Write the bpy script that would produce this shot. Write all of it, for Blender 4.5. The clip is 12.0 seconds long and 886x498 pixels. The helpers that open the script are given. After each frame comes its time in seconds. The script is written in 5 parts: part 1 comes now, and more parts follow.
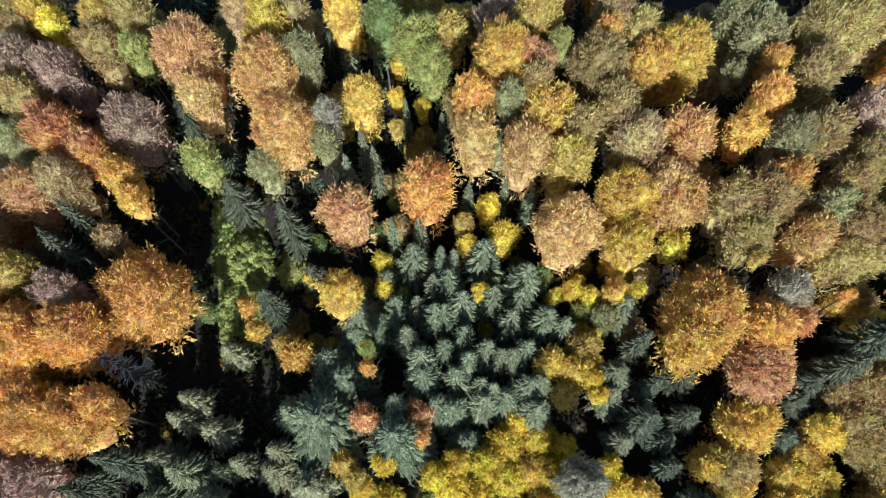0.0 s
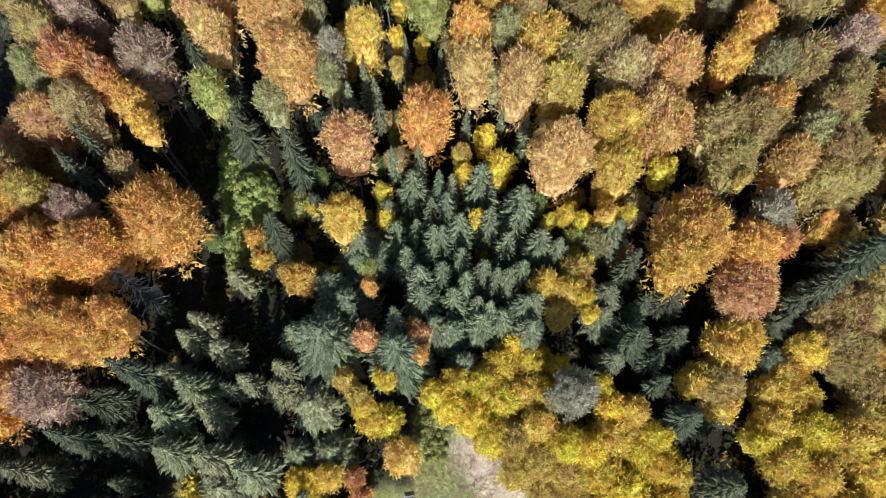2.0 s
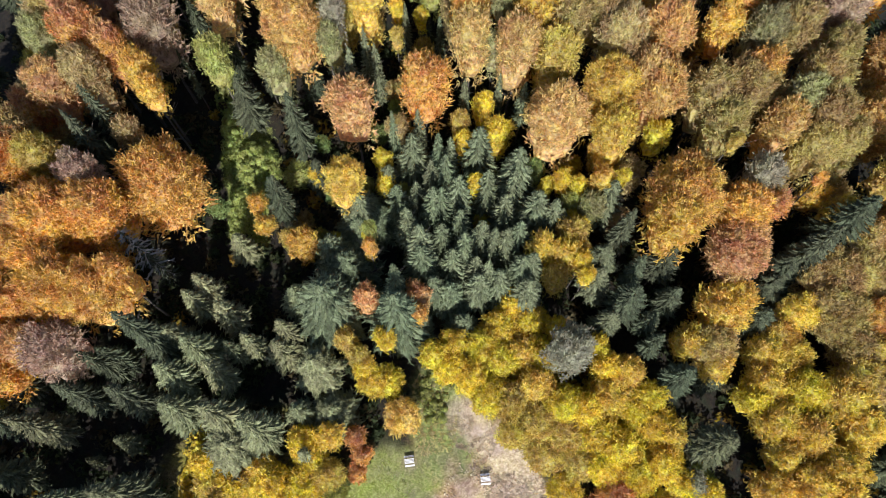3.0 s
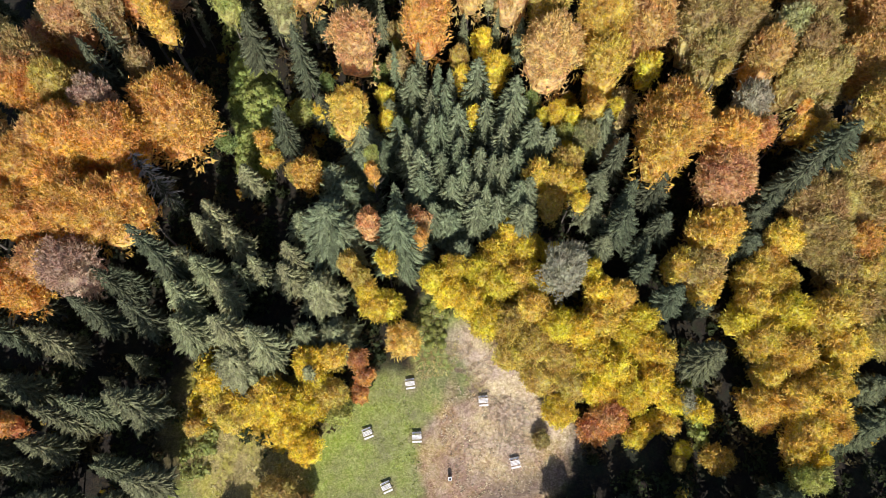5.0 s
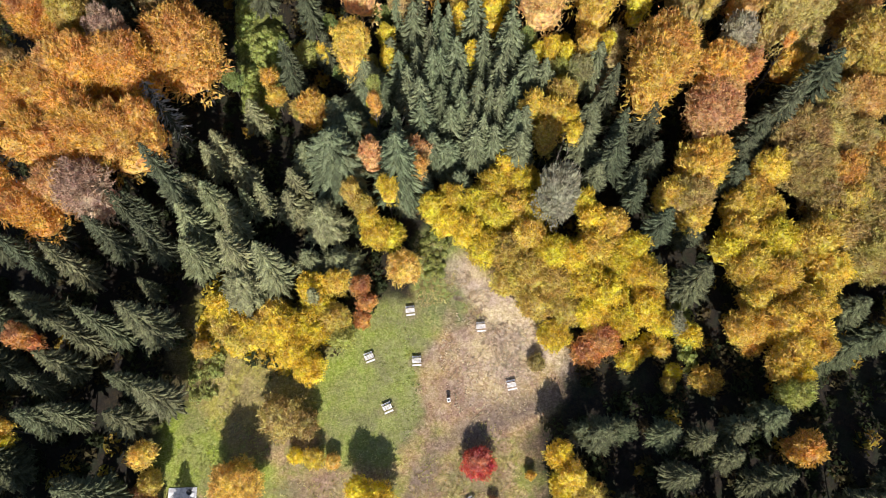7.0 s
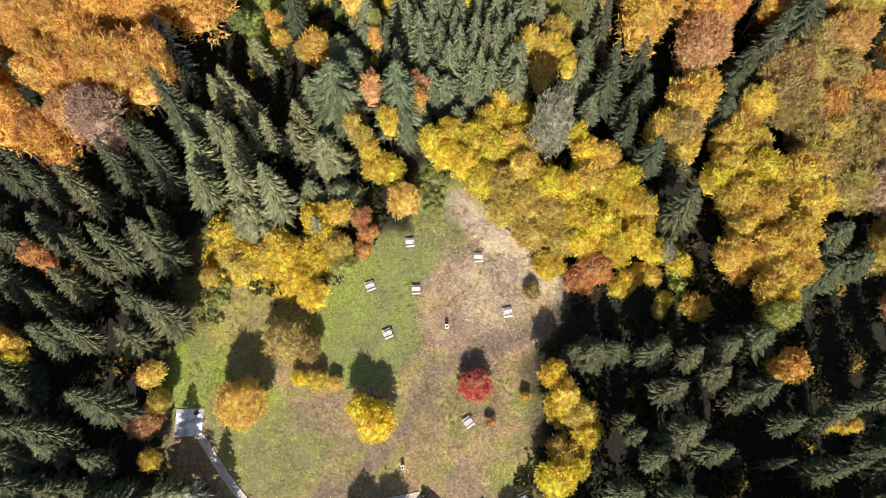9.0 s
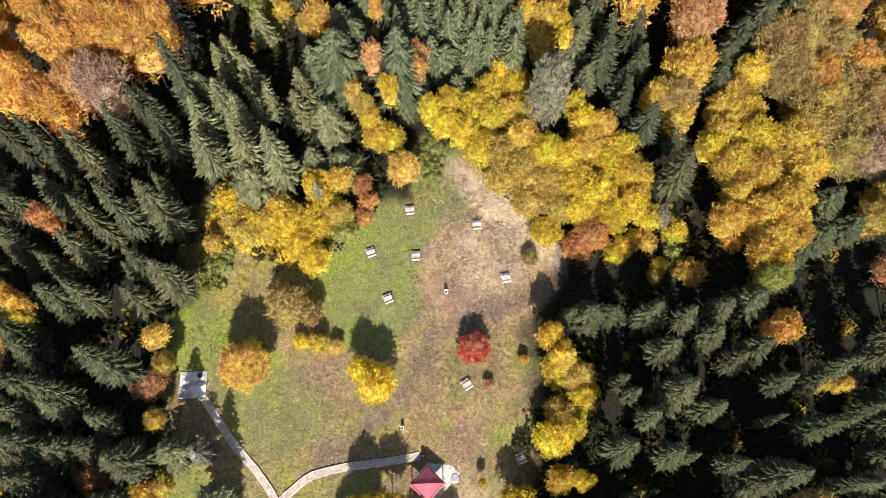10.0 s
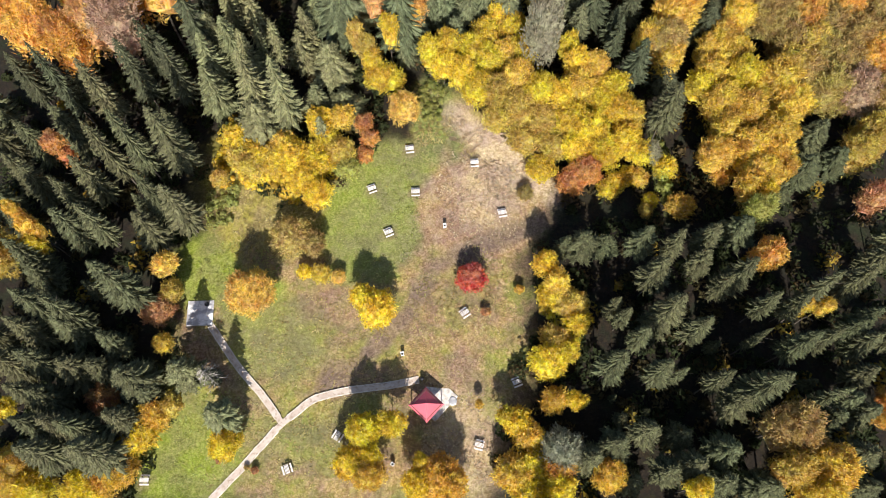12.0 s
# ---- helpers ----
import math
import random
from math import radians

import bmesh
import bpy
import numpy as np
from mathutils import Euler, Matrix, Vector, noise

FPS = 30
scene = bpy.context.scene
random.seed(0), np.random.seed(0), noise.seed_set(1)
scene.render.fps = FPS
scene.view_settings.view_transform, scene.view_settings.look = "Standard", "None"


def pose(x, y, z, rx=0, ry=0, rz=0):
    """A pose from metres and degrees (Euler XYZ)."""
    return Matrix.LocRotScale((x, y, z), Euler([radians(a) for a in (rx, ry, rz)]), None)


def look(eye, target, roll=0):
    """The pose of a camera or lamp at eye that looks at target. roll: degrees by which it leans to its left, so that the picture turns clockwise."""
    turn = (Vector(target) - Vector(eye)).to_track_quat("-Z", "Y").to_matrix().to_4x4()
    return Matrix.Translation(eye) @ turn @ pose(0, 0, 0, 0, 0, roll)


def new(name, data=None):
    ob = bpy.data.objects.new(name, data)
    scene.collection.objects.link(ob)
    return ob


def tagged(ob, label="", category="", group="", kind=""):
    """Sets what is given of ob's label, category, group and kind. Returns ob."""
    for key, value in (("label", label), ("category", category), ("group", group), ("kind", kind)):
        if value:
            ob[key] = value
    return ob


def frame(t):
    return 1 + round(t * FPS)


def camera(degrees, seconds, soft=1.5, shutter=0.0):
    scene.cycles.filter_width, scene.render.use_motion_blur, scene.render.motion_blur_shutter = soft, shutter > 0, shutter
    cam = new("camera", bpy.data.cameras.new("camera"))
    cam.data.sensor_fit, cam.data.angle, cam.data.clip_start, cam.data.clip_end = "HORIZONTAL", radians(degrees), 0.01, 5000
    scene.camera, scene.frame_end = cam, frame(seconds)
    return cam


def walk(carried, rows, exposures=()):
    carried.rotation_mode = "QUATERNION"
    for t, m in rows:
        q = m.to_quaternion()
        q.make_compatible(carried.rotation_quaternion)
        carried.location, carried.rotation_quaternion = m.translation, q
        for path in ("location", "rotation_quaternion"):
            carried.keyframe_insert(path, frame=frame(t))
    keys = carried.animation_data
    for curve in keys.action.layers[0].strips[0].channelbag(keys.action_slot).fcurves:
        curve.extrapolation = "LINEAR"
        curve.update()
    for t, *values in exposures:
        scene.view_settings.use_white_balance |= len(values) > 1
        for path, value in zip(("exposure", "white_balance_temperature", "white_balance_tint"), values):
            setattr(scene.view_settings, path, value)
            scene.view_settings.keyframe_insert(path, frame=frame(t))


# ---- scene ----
cam = camera(62.3, 12.0, 0.95)
METRES, EYE, TILT, LEAN, TURN = 75.0, 120.0, -70.0, 0.0, 0.0
ROWS = [
    (0.0, 0.0, 0.0, 0.0, 0.0, 0.0, 0.0),
    (0.5, 0.0007, -0.0139, -0.0354, 0.01, 0.03, 0.01),
    (1.0, 0.0014, -0.0289, -0.0734, 0.01, 0.04, 0.0),
    (1.5, 0.0022, -0.0429, -0.1106, 0.01, 0.11, -0.01),
    (2.0, 0.0038, -0.0583, -0.1495, 0.02, 0.13, -0.0),
    (2.5, 0.0049, -0.0719, -0.1854, 0.02, 0.17, -0.0),
    (3.0, 0.0059, -0.0873, -0.2265, 0.03, 0.21, -0.0),
    (5.0, 0.01, -0.145, -0.3813, 0.14, 0.33, -0.04),
    (5.5, 0.0104, -0.159, -0.419, 0.14, 0.35, -0.06),
    (6.0, 0.0123, -0.1738, -0.4582, 0.19, 0.32, -0.07),
    (6.5, 0.0129, -0.1878, -0.4968, 0.18, 0.37, -0.08),
    (7.0, 0.0141, -0.2025, -0.5377, 0.2, 0.41, -0.08),
    (9.0, 0.0186, -0.2581, -0.6987, 0.22, 0.62, -0.13),
    (9.5, 0.0191, -0.2718, -0.7372, 0.22, 0.66, -0.13),
    (10.0, 0.0207, -0.2865, -0.7784, 0.23, 0.71, -0.14),
    (10.5, 0.0224, -0.3005, -0.817, 0.26, 0.75, -0.14),
    (11.0, 0.0228, -0.3152, -0.8581, 0.23, 0.8, -0.16),
    (11.5, 0.0245, -0.3293, -0.8973, 0.25, 0.86, -0.18),
    (12.0, 0.0252, -0.3444, -0.9383, 0.25, 0.89, -0.18),
]
walk(cam, [(t, pose(0, 0, EYE, TILT, LEAN, TURN) @ pose(METRES * x, METRES * y, METRES * z, 90 + pitch, roll, yaw)) for t, x, y, z, yaw, pitch, roll in ROWS],
     [(0.0, 1.13, 5200.0, 7.0), (3.0, 0.96, 5650.0, 8.5), (8.0, 0.95, 6200.0, 9.5), (12.0, 1.02, 6350.0, 10.0)])

# ---- light ----
SUN_ELEVATION, SUN_TURN = 33.0, 2.0
world = bpy.data.worlds.new("sky")
scene.world = world
world.use_nodes = True
wn = world.node_tree.nodes
sky = wn.new("ShaderNodeTexSky")
sky.sky_type = "NISHITA"
sky.sun_disc = False
sky.sun_elevation = radians(SUN_ELEVATION)
sky.sun_rotation = radians(180 - SUN_TURN)
wn["Background"].inputs["Strength"].default_value = 0.080
world.node_tree.links.new(sky.outputs[0], wn["Background"].inputs[0])
sun = new("sun", bpy.data.lights.new("sun", "SUN"))
sun.data.energy, sun.data.angle, sun.data.color = 5.0, radians(0.5), (1.0, 0.95, 0.86)
sun.matrix_world = look((0, -math.cos(radians(SUN_ELEVATION)) * 200, math.sin(radians(SUN_ELEVATION)) * 200), (0, 0, 0))
sun.matrix_world = Matrix.Rotation(radians(SUN_TURN), 4, "Z") @ sun.matrix_world


# ---- materials ----
class Nodes:
    """Short hand for a material's node tree."""

    def __init__(self, name, rough=0.8):
        self.mat = bpy.data.materials.new(name)
        self.mat.use_nodes = True
        self.tree = self.mat.node_tree
        self.bsdf = self.tree.nodes["Principled BSDF"]
        self.bsdf.inputs["Roughness"].default_value = rough
        self.bsdf.inputs["Specular IOR Level"].default_value = 0.25

    def put(self, socket, value):
        if isinstance(value, bpy.types.NodeSocket):
            self.tree.links.new(value, socket)
        elif isinstance(value, tuple) and len(value) == 3 and socket.type == "RGBA":
            socket.default_value = (*value, 1)
        else:
            socket.default_value = value

    def math(self, op, a, b=0.0, clamp=False):
        n = self.tree.nodes.new("ShaderNodeMath")
        n.operation, n.use_clamp = op, clamp
        self.put(n.inputs[0], a), self.put(n.inputs[1], b)
        return n.outputs[0]

    def vec(self, op, a, b):
        n = self.tree.nodes.new("ShaderNodeVectorMath")
        n.operation = op
        self.put(n.inputs[0], a), self.put(n.inputs[1], b)
        return n.outputs[0]

    def place(self):
        return self.tree.nodes.new("ShaderNodeNewGeometry").outputs["Position"]

    def local(self):
        return self.tree.nodes.new("ShaderNodeTexCoord").outputs["Object"]

    def island(self):
        return self.tree.nodes.new("ShaderNodeNewGeometry").outputs["Random Per Island"]

    def thing(self, which):
        return self.tree.nodes.new("ShaderNodeObjectInfo").outputs[which]

    def noise(self, where, scale, detail=4.0, rough=0.6, colour=False):
        n = self.tree.nodes.new("ShaderNodeTexNoise")
        n.inputs["Scale"].default_value, n.inputs["Detail"].default_value, n.inputs["Roughness"].default_value = scale, detail, rough
        self.put(n.inputs["Vector"], where)
        return n.outputs[1 if colour else 0]

    def ramp(self, value, low, high, a=0.0, b=1.0):
        n = self.tree.nodes.new("ShaderNodeMapRange")
        n.interpolation_type = "SMOOTHSTEP"
        for i, v in enumerate((value, low, high, a, b)):
            self.put(n.inputs[i], v)
        return n.outputs[0]

    def mix(self, fac, a, b, how="MIX"):
        n = self.tree.nodes.new("ShaderNodeMix")
        n.data_type, n.blend_type = "RGBA", how
        self.put(n.inputs[0], fac), self.put(n.inputs[6], a), self.put(n.inputs[7], b)
        return n.outputs[2]

    def tone(self, colour, hue=0.5, sat=1.0, val=1.0):
        n = self.tree.nodes.new("ShaderNodeHueSaturation")
        for i, v in enumerate((hue, sat, val)):
            self.put(n.inputs[i], v)
        self.put(n.inputs["Color"], colour)
        return n.outputs[0]

    def bump(self, height, depth, strength=1.0):
        n = self.tree.nodes.new("ShaderNodeBump")
        n.inputs["Strength"].default_value, n.inputs["Distance"].default_value = strength, depth
        self.put(n.inputs["Height"], height)
        self.put(self.bsdf.inputs["Normal"], n.outputs[0])

    def done(self, colour):
        self.put(self.bsdf.inputs["Base Color"], colour)
        return self.mat


def leaf_material(name, see_through, spread, dim, lit):
    """Foliage whose main colour is the tree's own object colour."""
    n = Nodes(name, 0.75)
    n.bsdf.inputs["Specular IOR Level"].default_value = 0.12
    where = n.place()
    c = n.thing("Color")
    split = n.tree.nodes.new("ShaderNodeSeparateColor")
    n.put(split.inputs[0], c)
    high = n.tree.nodes.new("ShaderNodeSeparateXYZ")
    n.put(high.inputs[0], n.local())
    warm = n.ramp(n.math("DIVIDE", split.outputs[0], split.outputs[1]), 1.68, 2.1)
    twiggy = n.math("MULTIPLY", n.math("MULTIPLY", warm, 0.42), n.ramp(n.math("ADD", high.outputs[2], n.math("MULTIPLY", n.noise(where, 0.5, 3.0), 0.7)), 0.75, 1.2))
    c = n.mix(twiggy, c, (0.44, 0.25, 0.17))
    # leaves deeper in the crown turn later than the outer ones
    late = n.math("MULTIPLY", n.ramp(n.math("ADD", high.outputs[2], n.math("MULTIPLY", n.noise(where, 0.4, 3.0), 1.2)), 0.75, 0.1), n.math("MULTIPLY", n.thing("Random"), 0.5 * spread))
    c = n.mix(late, c, n.tone(c, 0.53, 0.95, 0.95))
    patch = n.noise(where, 0.45, 3.0)
    clump = n.noise(where, 1.3, 2.0, 0.5)
    c = n.tone(c, n.ramp(clump, 0.35, 0.65, 0.494, 0.506), 1.0, n.ramp(clump, 0.36, 0.64, 0.74, 1.2))
    grain = n.island()
    c = n.tone(c, n.ramp(patch, 0.3, 0.7, 0.5 - 0.013 * spread, 0.5 + 0.018 * spread), 1.0, n.ramp(patch, 0.25, 0.75, 0.87, 1.11))
    c = n.tone(c, n.ramp(grain, 0.0, 1.0, 0.5 + 0.006 * spread, 0.5 - 0.006 * spread), n.ramp(n.noise(where, 2.5), 0.3, 0.7, 0.85, 1.08), n.ramp(grain, 0.0, 1.0, dim, lit))
    n.bump(n.noise(where, 4.0, 3.0, 0.7), 0.35)
    n.done(c)
    thin = n.tree.nodes.new("ShaderNodeBsdfTranslucent")
    n.put(thin.inputs[0], n.tone(c, 0.5, 1.1, 1.0))
    both = n.tree.nodes.new("ShaderNodeMixShader")
    both.inputs[0].default_value = see_through
    n.tree.links.new(n.bsdf.outputs[0], both.inputs[1])
    n.tree.links.new(thin.outputs[0], both.inputs[2])
    n.tree.links.new(both.outputs[0], n.tree.nodes["Material Output"].inputs[0])
    return n.mat


def plain_material(name, colour, rough=0.8, vary=0.25, scale=3.0, depth=0.01, metal=0.0):
    n = Nodes(name, rough)
    n.bsdf.inputs["Metallic"].default_value = metal
    where = n.local()
    big, fine = n.noise(where, scale * 0.3), n.noise(where, scale * 4, 6.0)
    c = n.tone(colour, 0.5, 1.0, n.ramp(big, 0.3, 0.7, 1 - vary, 1 + vary))
    c = n.tone(c, n.ramp(n.thing("Random"), 0, 1, 0.495, 0.505), 1.0, n.ramp(fine, 0.3, 0.7, 1 - vary * 0.6, 1 + vary * 0.6))
    n.bump(fine, depth)
    return n.done(c)


LEAF = leaf_material("autumn_leaves", 0.5, 1.2, 0.98, 1.34)
NEEDLE = leaf_material("conifer_needles", 0.08, 0.6, 0.66, 1.32)
BARK = plain_material("bark", (0.075, 0.062, 0.05), 0.9, 0.35, 3.0, 0.03)
PALE_BARK = plain_material("pale_dead_wood", (0.34, 0.31, 0.28), 0.9, 0.25, 3.0, 0.02)
TIMBER = plain_material("weathered_pale_timber", (0.64, 0.59, 0.57), 0.7, 0.15, 4.0, 0.006)
DARK_TIMBER = plain_material("dark_stained_timber", (0.09, 0.06, 0.045), 0.7, 0.2, 4.0, 0.006)


def path_material():
    """Old concrete with soil, moss and leaf stains worn into it."""
    n = Nodes("worn_concrete", 0.85)
    where = n.local()
    c = n.mix(n.ramp(n.noise(where, 0.5, 4.0), 0.35, 0.65), (0.50, 0.42, 0.36), (0.40, 0.32, 0.265))
    c = n.mix(n.ramp(n.noise(where, 1.6, 5.0, 0.7), 0.50, 0.62, 0.0, 0.75), c, (0.24, 0.17, 0.12))
    c = n.mix(n.ramp(n.noise(where, 5.0, 4.0), 0.56, 0.7, 0.0, 0.6), c, (0.58, 0.53, 0.48))
    n.bump(n.noise(where, 9.0, 5.0), 0.012)
    return n.done(c)


CONCRETE = path_material()
KERB = plain_material("pale_kerb_concrete", (0.50, 0.45, 0.40), 0.85, 0.35, 5.0, 0.01)


def stained_material():
    n = Nodes("stained_concrete", 0.8)
    where = n.local()
    c = n.mix(n.ramp(n.noise(where, 0.7, 5.0, 0.65), 0.42, 0.58), (0.33, 0.315, 0.325), (0.66, 0.64, 0.63))
    c = n.mix(n.ramp(n.noise(where, 2.2, 5.0), 0.5, 0.75, 0.0, 0.5), c, (0.22, 0.21, 0.21))
    n.bump(n.noise(where, 9.0, 5.0), 0.01)
    return n.done(c)


STAINED = stained_material()
RED_ROOF = plain_material("red_roof_sheet", (0.50, 0.10, 0.135), 0.5, 0.10, 2.0, 0.004)
STONE = plain_material("grey_stone", (0.36, 0.35, 0.36), 0.8, 0.3, 3.0, 0.02)
SOOT = plain_material("sooty_iron", (0.02, 0.02, 0.022), 0.6, 0.3, 6.0, 0.004)
WHITEWASH = plain_material("white_concrete", (0.66, 0.65, 0.64), 0.8, 0.12, 4.0, 0.006)


def rise(x, y):
    """The height of the ground."""
    return 1.16 + 0.084 * y


def ground_material():
    n = Nodes("meadow_and_forest_floor", 0.95)
    where = n.place()
    sway = n.vec("MULTIPLY", n.vec("SUBTRACT", n.noise(where, 0.16, 4.0, 0.6, True), (0.5, 0.5, 0.5)), (9.0, 9.0, 0.0))
    warped = n.vec("ADD", where, sway)
    flat = n.vec("MULTIPLY", where, (1.0, 1.0, 0.0))
    little = n.vec("MULTIPLY", n.vec("SUBTRACT", n.noise(where, 0.6, 3.0, 0.6, True), (0.5, 0.5, 0.5)), (2.2, 2.2, 0.0))
    crisp = n.vec("ADD", where, little)

    def patch(x, y, rx, ry, turn=0.0, soft=0.25, how=warped):
        m = n.tree.nodes.new("ShaderNodeMapping")
        m.vector_type = "TEXTURE"
        m.inputs["Location"].default_value = (x, y, 0)
        m.inputs["Rotation"].default_value = (0, 0, radians(turn))
        m.inputs["Scale"].default_value = (rx, ry, 1e4)
        n.put(m.inputs["Vector"], how)
        d = n.tree.nodes.new("ShaderNodeVectorMath")
        d.operation = "LENGTH"
        n.put(d.inputs[0], m.outputs[0])
        return n.ramp(d.outputs["Value"], 1 - soft, 1 + soft, 1.0, 0.0)

    def both(a, b):
        return n.math("MULTIPLY", a, b)

    mid, fine, tiny = n.noise(where, 0.35, 4.0), n.noise(where, 1.8, 5.0, 0.7), n.noise(where, 7.0, 4.0, 0.7)
    swirl = n.tree.nodes.new("ShaderNodeTexNoise")
    swirl.inputs["Scale"].default_value, swirl.inputs["Detail"].default_value, swirl.inputs["Distortion"].default_value = 0.9, 5.0, 2.5
    n.put(swirl.inputs["Vector"], where)
    tuft = n.ramp(n.math("ADD", n.math("MULTIPLY", swirl.outputs[0], 0.6), n.math("MULTIPLY", fine, 0.4)), 0.38, 0.64)
    # leaf litter kept near black, standing in for shade under denser trees
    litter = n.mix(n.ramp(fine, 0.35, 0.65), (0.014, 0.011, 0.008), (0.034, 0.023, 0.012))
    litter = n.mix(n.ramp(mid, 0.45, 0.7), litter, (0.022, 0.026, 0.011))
    wide = n.noise(where, 0.13, 5.0, 0.65)
    lawn = n.mix(tuft, (0.205, 0.215, 0.054), (0.290, 0.292, 0.088))
    lawn = n.mix(n.ramp(mid, 0.40, 0.66), lawn, (0.265, 0.255, 0.095))
    rough = n.mix(tuft, (0.29, 0.190, 0.085), (0.52, 0.365, 0.19))
    rough = n.mix(n.ramp(mid, 0.40, 0.60, 0.0, 0.8), rough, n.mix(tuft, (0.21, 0.190, 0.055), (0.34, 0.285, 0.10)))
    rough = n.mix(n.ramp(wide, 0.50, 0.62, 0.0, 0.8), rough, n.mix(tuft, (0.26, 0.155, 0.075), (0.45, 0.29, 0.155)))
    rough = n.mix(n.ramp(wide, 0.49, 0.38, 0.0, 0.8), rough, n.mix(tuft, (0.20, 0.205, 0.046), (0.31, 0.29, 0.085)))
    brown = n.mix(tuft, (0.27, 0.155, 0.082), (0.47, 0.31, 0.18))
    brown = n.mix(n.ramp(mid, 0.45, 0.62, 0.0, 0.6), brown, n.mix(tuft, (0.36, 0.26, 0.13), (0.53, 0.40, 0.25)))
    straw = n.mix(tuft, (0.47, 0.335, 0.20), (0.72, 0.56, 0.39))
    bright = n.mix(tuft, (0.215, 0.245, 0.040), (0.335, 0.360, 0.080))
    weeds = n.mix(tuft, (0.15, 0.175, 0.045), (0.34, 0.33, 0.11))
    golden = n.mix(tuft, (0.27, 0.215, 0.055), (0.44, 0.36, 0.11))
    dirt = n.mix(tuft, (0.19, 0.128, 0.082), (0.33, 0.235, 0.155))

    def lay(c, mask, over, much=1.0):
        return n.mix(n.math("MULTIPLY", mask, much), c, over)

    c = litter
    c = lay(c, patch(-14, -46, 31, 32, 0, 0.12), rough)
    c = lay(c, patch(8, -13, 13, 17, 0, 0.2), rough)
    c = lay(c, patch(-30, -16, 13, 14, 0, 0.25), golden)
    c = lay(c, patch(-27, -44, 8, 8, 15, 0.45), lawn, 0.85)
    c = lay(c, patch(-20, -60, 12, 5, 0, 0.45), lawn, 0.6)
    for x, y, rx, ry, turn in ((-40, -33, 6, 6.5, 0), (-32, -37.5, 5, 3, 20), (-44, -61, 7, 11, 0), (-36, -66, 5, 7, 0), (-13, -33, 6, 2.5, 0)):
        c = lay(c, patch(x, y, rx, ry, turn, 0.35), bright, 0.9)
    c = lay(c, patch(-18, -39, 5, 3.2, 10, 0.5), brown, 0.5)
    c = lay(c, patch(5, -49, 2.5, 6, 0, 0.6), brown, 0.6)
    c = lay(c, patch(5, -63, 6, 9, 0, 0.5), straw, 0.5)
    c = lay(c, patch(-10, -21, 9.4, 13.8, -17, 0.12, crisp), lawn)
    c = lay(c, patch(-15, -19, 3.6, 11, -30, 0.5, crisp), bright, 0.75)
    c = lay(c, patch(0.2, -4.5, 4.6, 9.5, 12, 0.25, crisp), weeds)
    c = lay(c, patch(8, -21, 11.6, 9.6, 0, 0.09, crisp), brown)
    c = lay(c, patch(12.5, -10.5, 3.6, 13, 47, 0.35), straw)
    c = lay(c, patch(10, -17, 7, 6, 0, 0.6), straw, 0.55)
    c = lay(c, patch(1.5, -12.5, 1.2, 3.5, -10, 0.6, crisp), brown, 0.6)
    for x, y in ((-4.9, -9.9), (-3.7, -18.3), (-11.6, -17.7), (-8.4, -25.9), (-24, -66.2), (-47, -68)):
        c = lay(c, patch(x, y, 1.5, 1.3, 20, 0.5, crisp), dirt, 0.5)
    for x, y, rx, ry, turn in ((-16, -50.8, 6.5, 1.1, 37), (-8.6, -44.2, 6.3, 1.2, 45), (-2.9, -37, 5.6, 1.1, 57), (6.5, -28.6, 7.5, 1.4, 24), (14.5, -25.4, 6, 1.4, 20), (-16, -51.5, 2.5, 3.0, 30)):
        c = lay(c, patch(x, y, rx, ry * 1.4, turn, 0.5, crisp), dirt)
    c = lay(c, patch(-33.5, 38, 4.5, 13, 8, 0.2), bright)
    c = lay(c, patch(41, -14, 1.6, 7, 10, 0.3), bright)
    streak = n.noise(n.vec("MULTIPLY", crisp, (2.6, 0.9, 1.0)), 1.0, 5.0, 0.7)
    c = n.tone(c, n.ramp(streak, 0.35, 0.65, 0.492, 0.508), 1.0, n.ramp(streak, 0.32, 0.68, 0.76, 1.10))
    c = n.tone(c, 0.5, 1.0, n.ramp(tiny, 0.3, 0.7, 0.90, 1.10))
    hay = n.tree.nodes.new("ShaderNodeTexNoise")
    hay.inputs["Scale"].default_value, hay.inputs["Detail"].default_value, hay.inputs["Distortion"].default_value = 0.7, 4.0, 4.5
    n.put(hay.inputs["Vector"], n.vec("MULTIPLY", where, (1.0, 1.6, 1.0)))
    c = n.tone(c, n.ramp(hay.outputs[0], 0.36, 0.64, 0.506, 0.492), n.ramp(hay.outputs[0], 0.36, 0.64, 1.08, 0.92), n.ramp(hay.outputs[0], 0.34, 0.66, 0.78, 1.2))
    worn = n.noise(n.vec("ADD", where, (31.0, 17.0, 0.0)), 0.22, 5.0, 0.6)
    c = n.tone(c, n.ramp(worn, 0.35, 0.65, 0.486, 0.512), n.ramp(worn, 0.3, 0.7, 0.88, 1.1), n.ramp(worn, 0.3, 0.7, 0.84, 1.14))
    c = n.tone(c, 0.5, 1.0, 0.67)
    n.bump(n.math("ADD", fine, n.math("MULTIPLY", tiny, 0.4)), 0.13)
    return n.done(c)


GROUND = ground_material()


# ---- mesh helpers ----
def mesh_of(name, verts, faces, material, smooth=False):
    me = bpy.data.meshes.new(name)
    me.from_pydata(verts, [], faces)
    me.materials.append(material)
    if smooth:
        me.polygons.foreach_set("use_smooth", [True] * len(me.polygons))
    me.update()
    return me


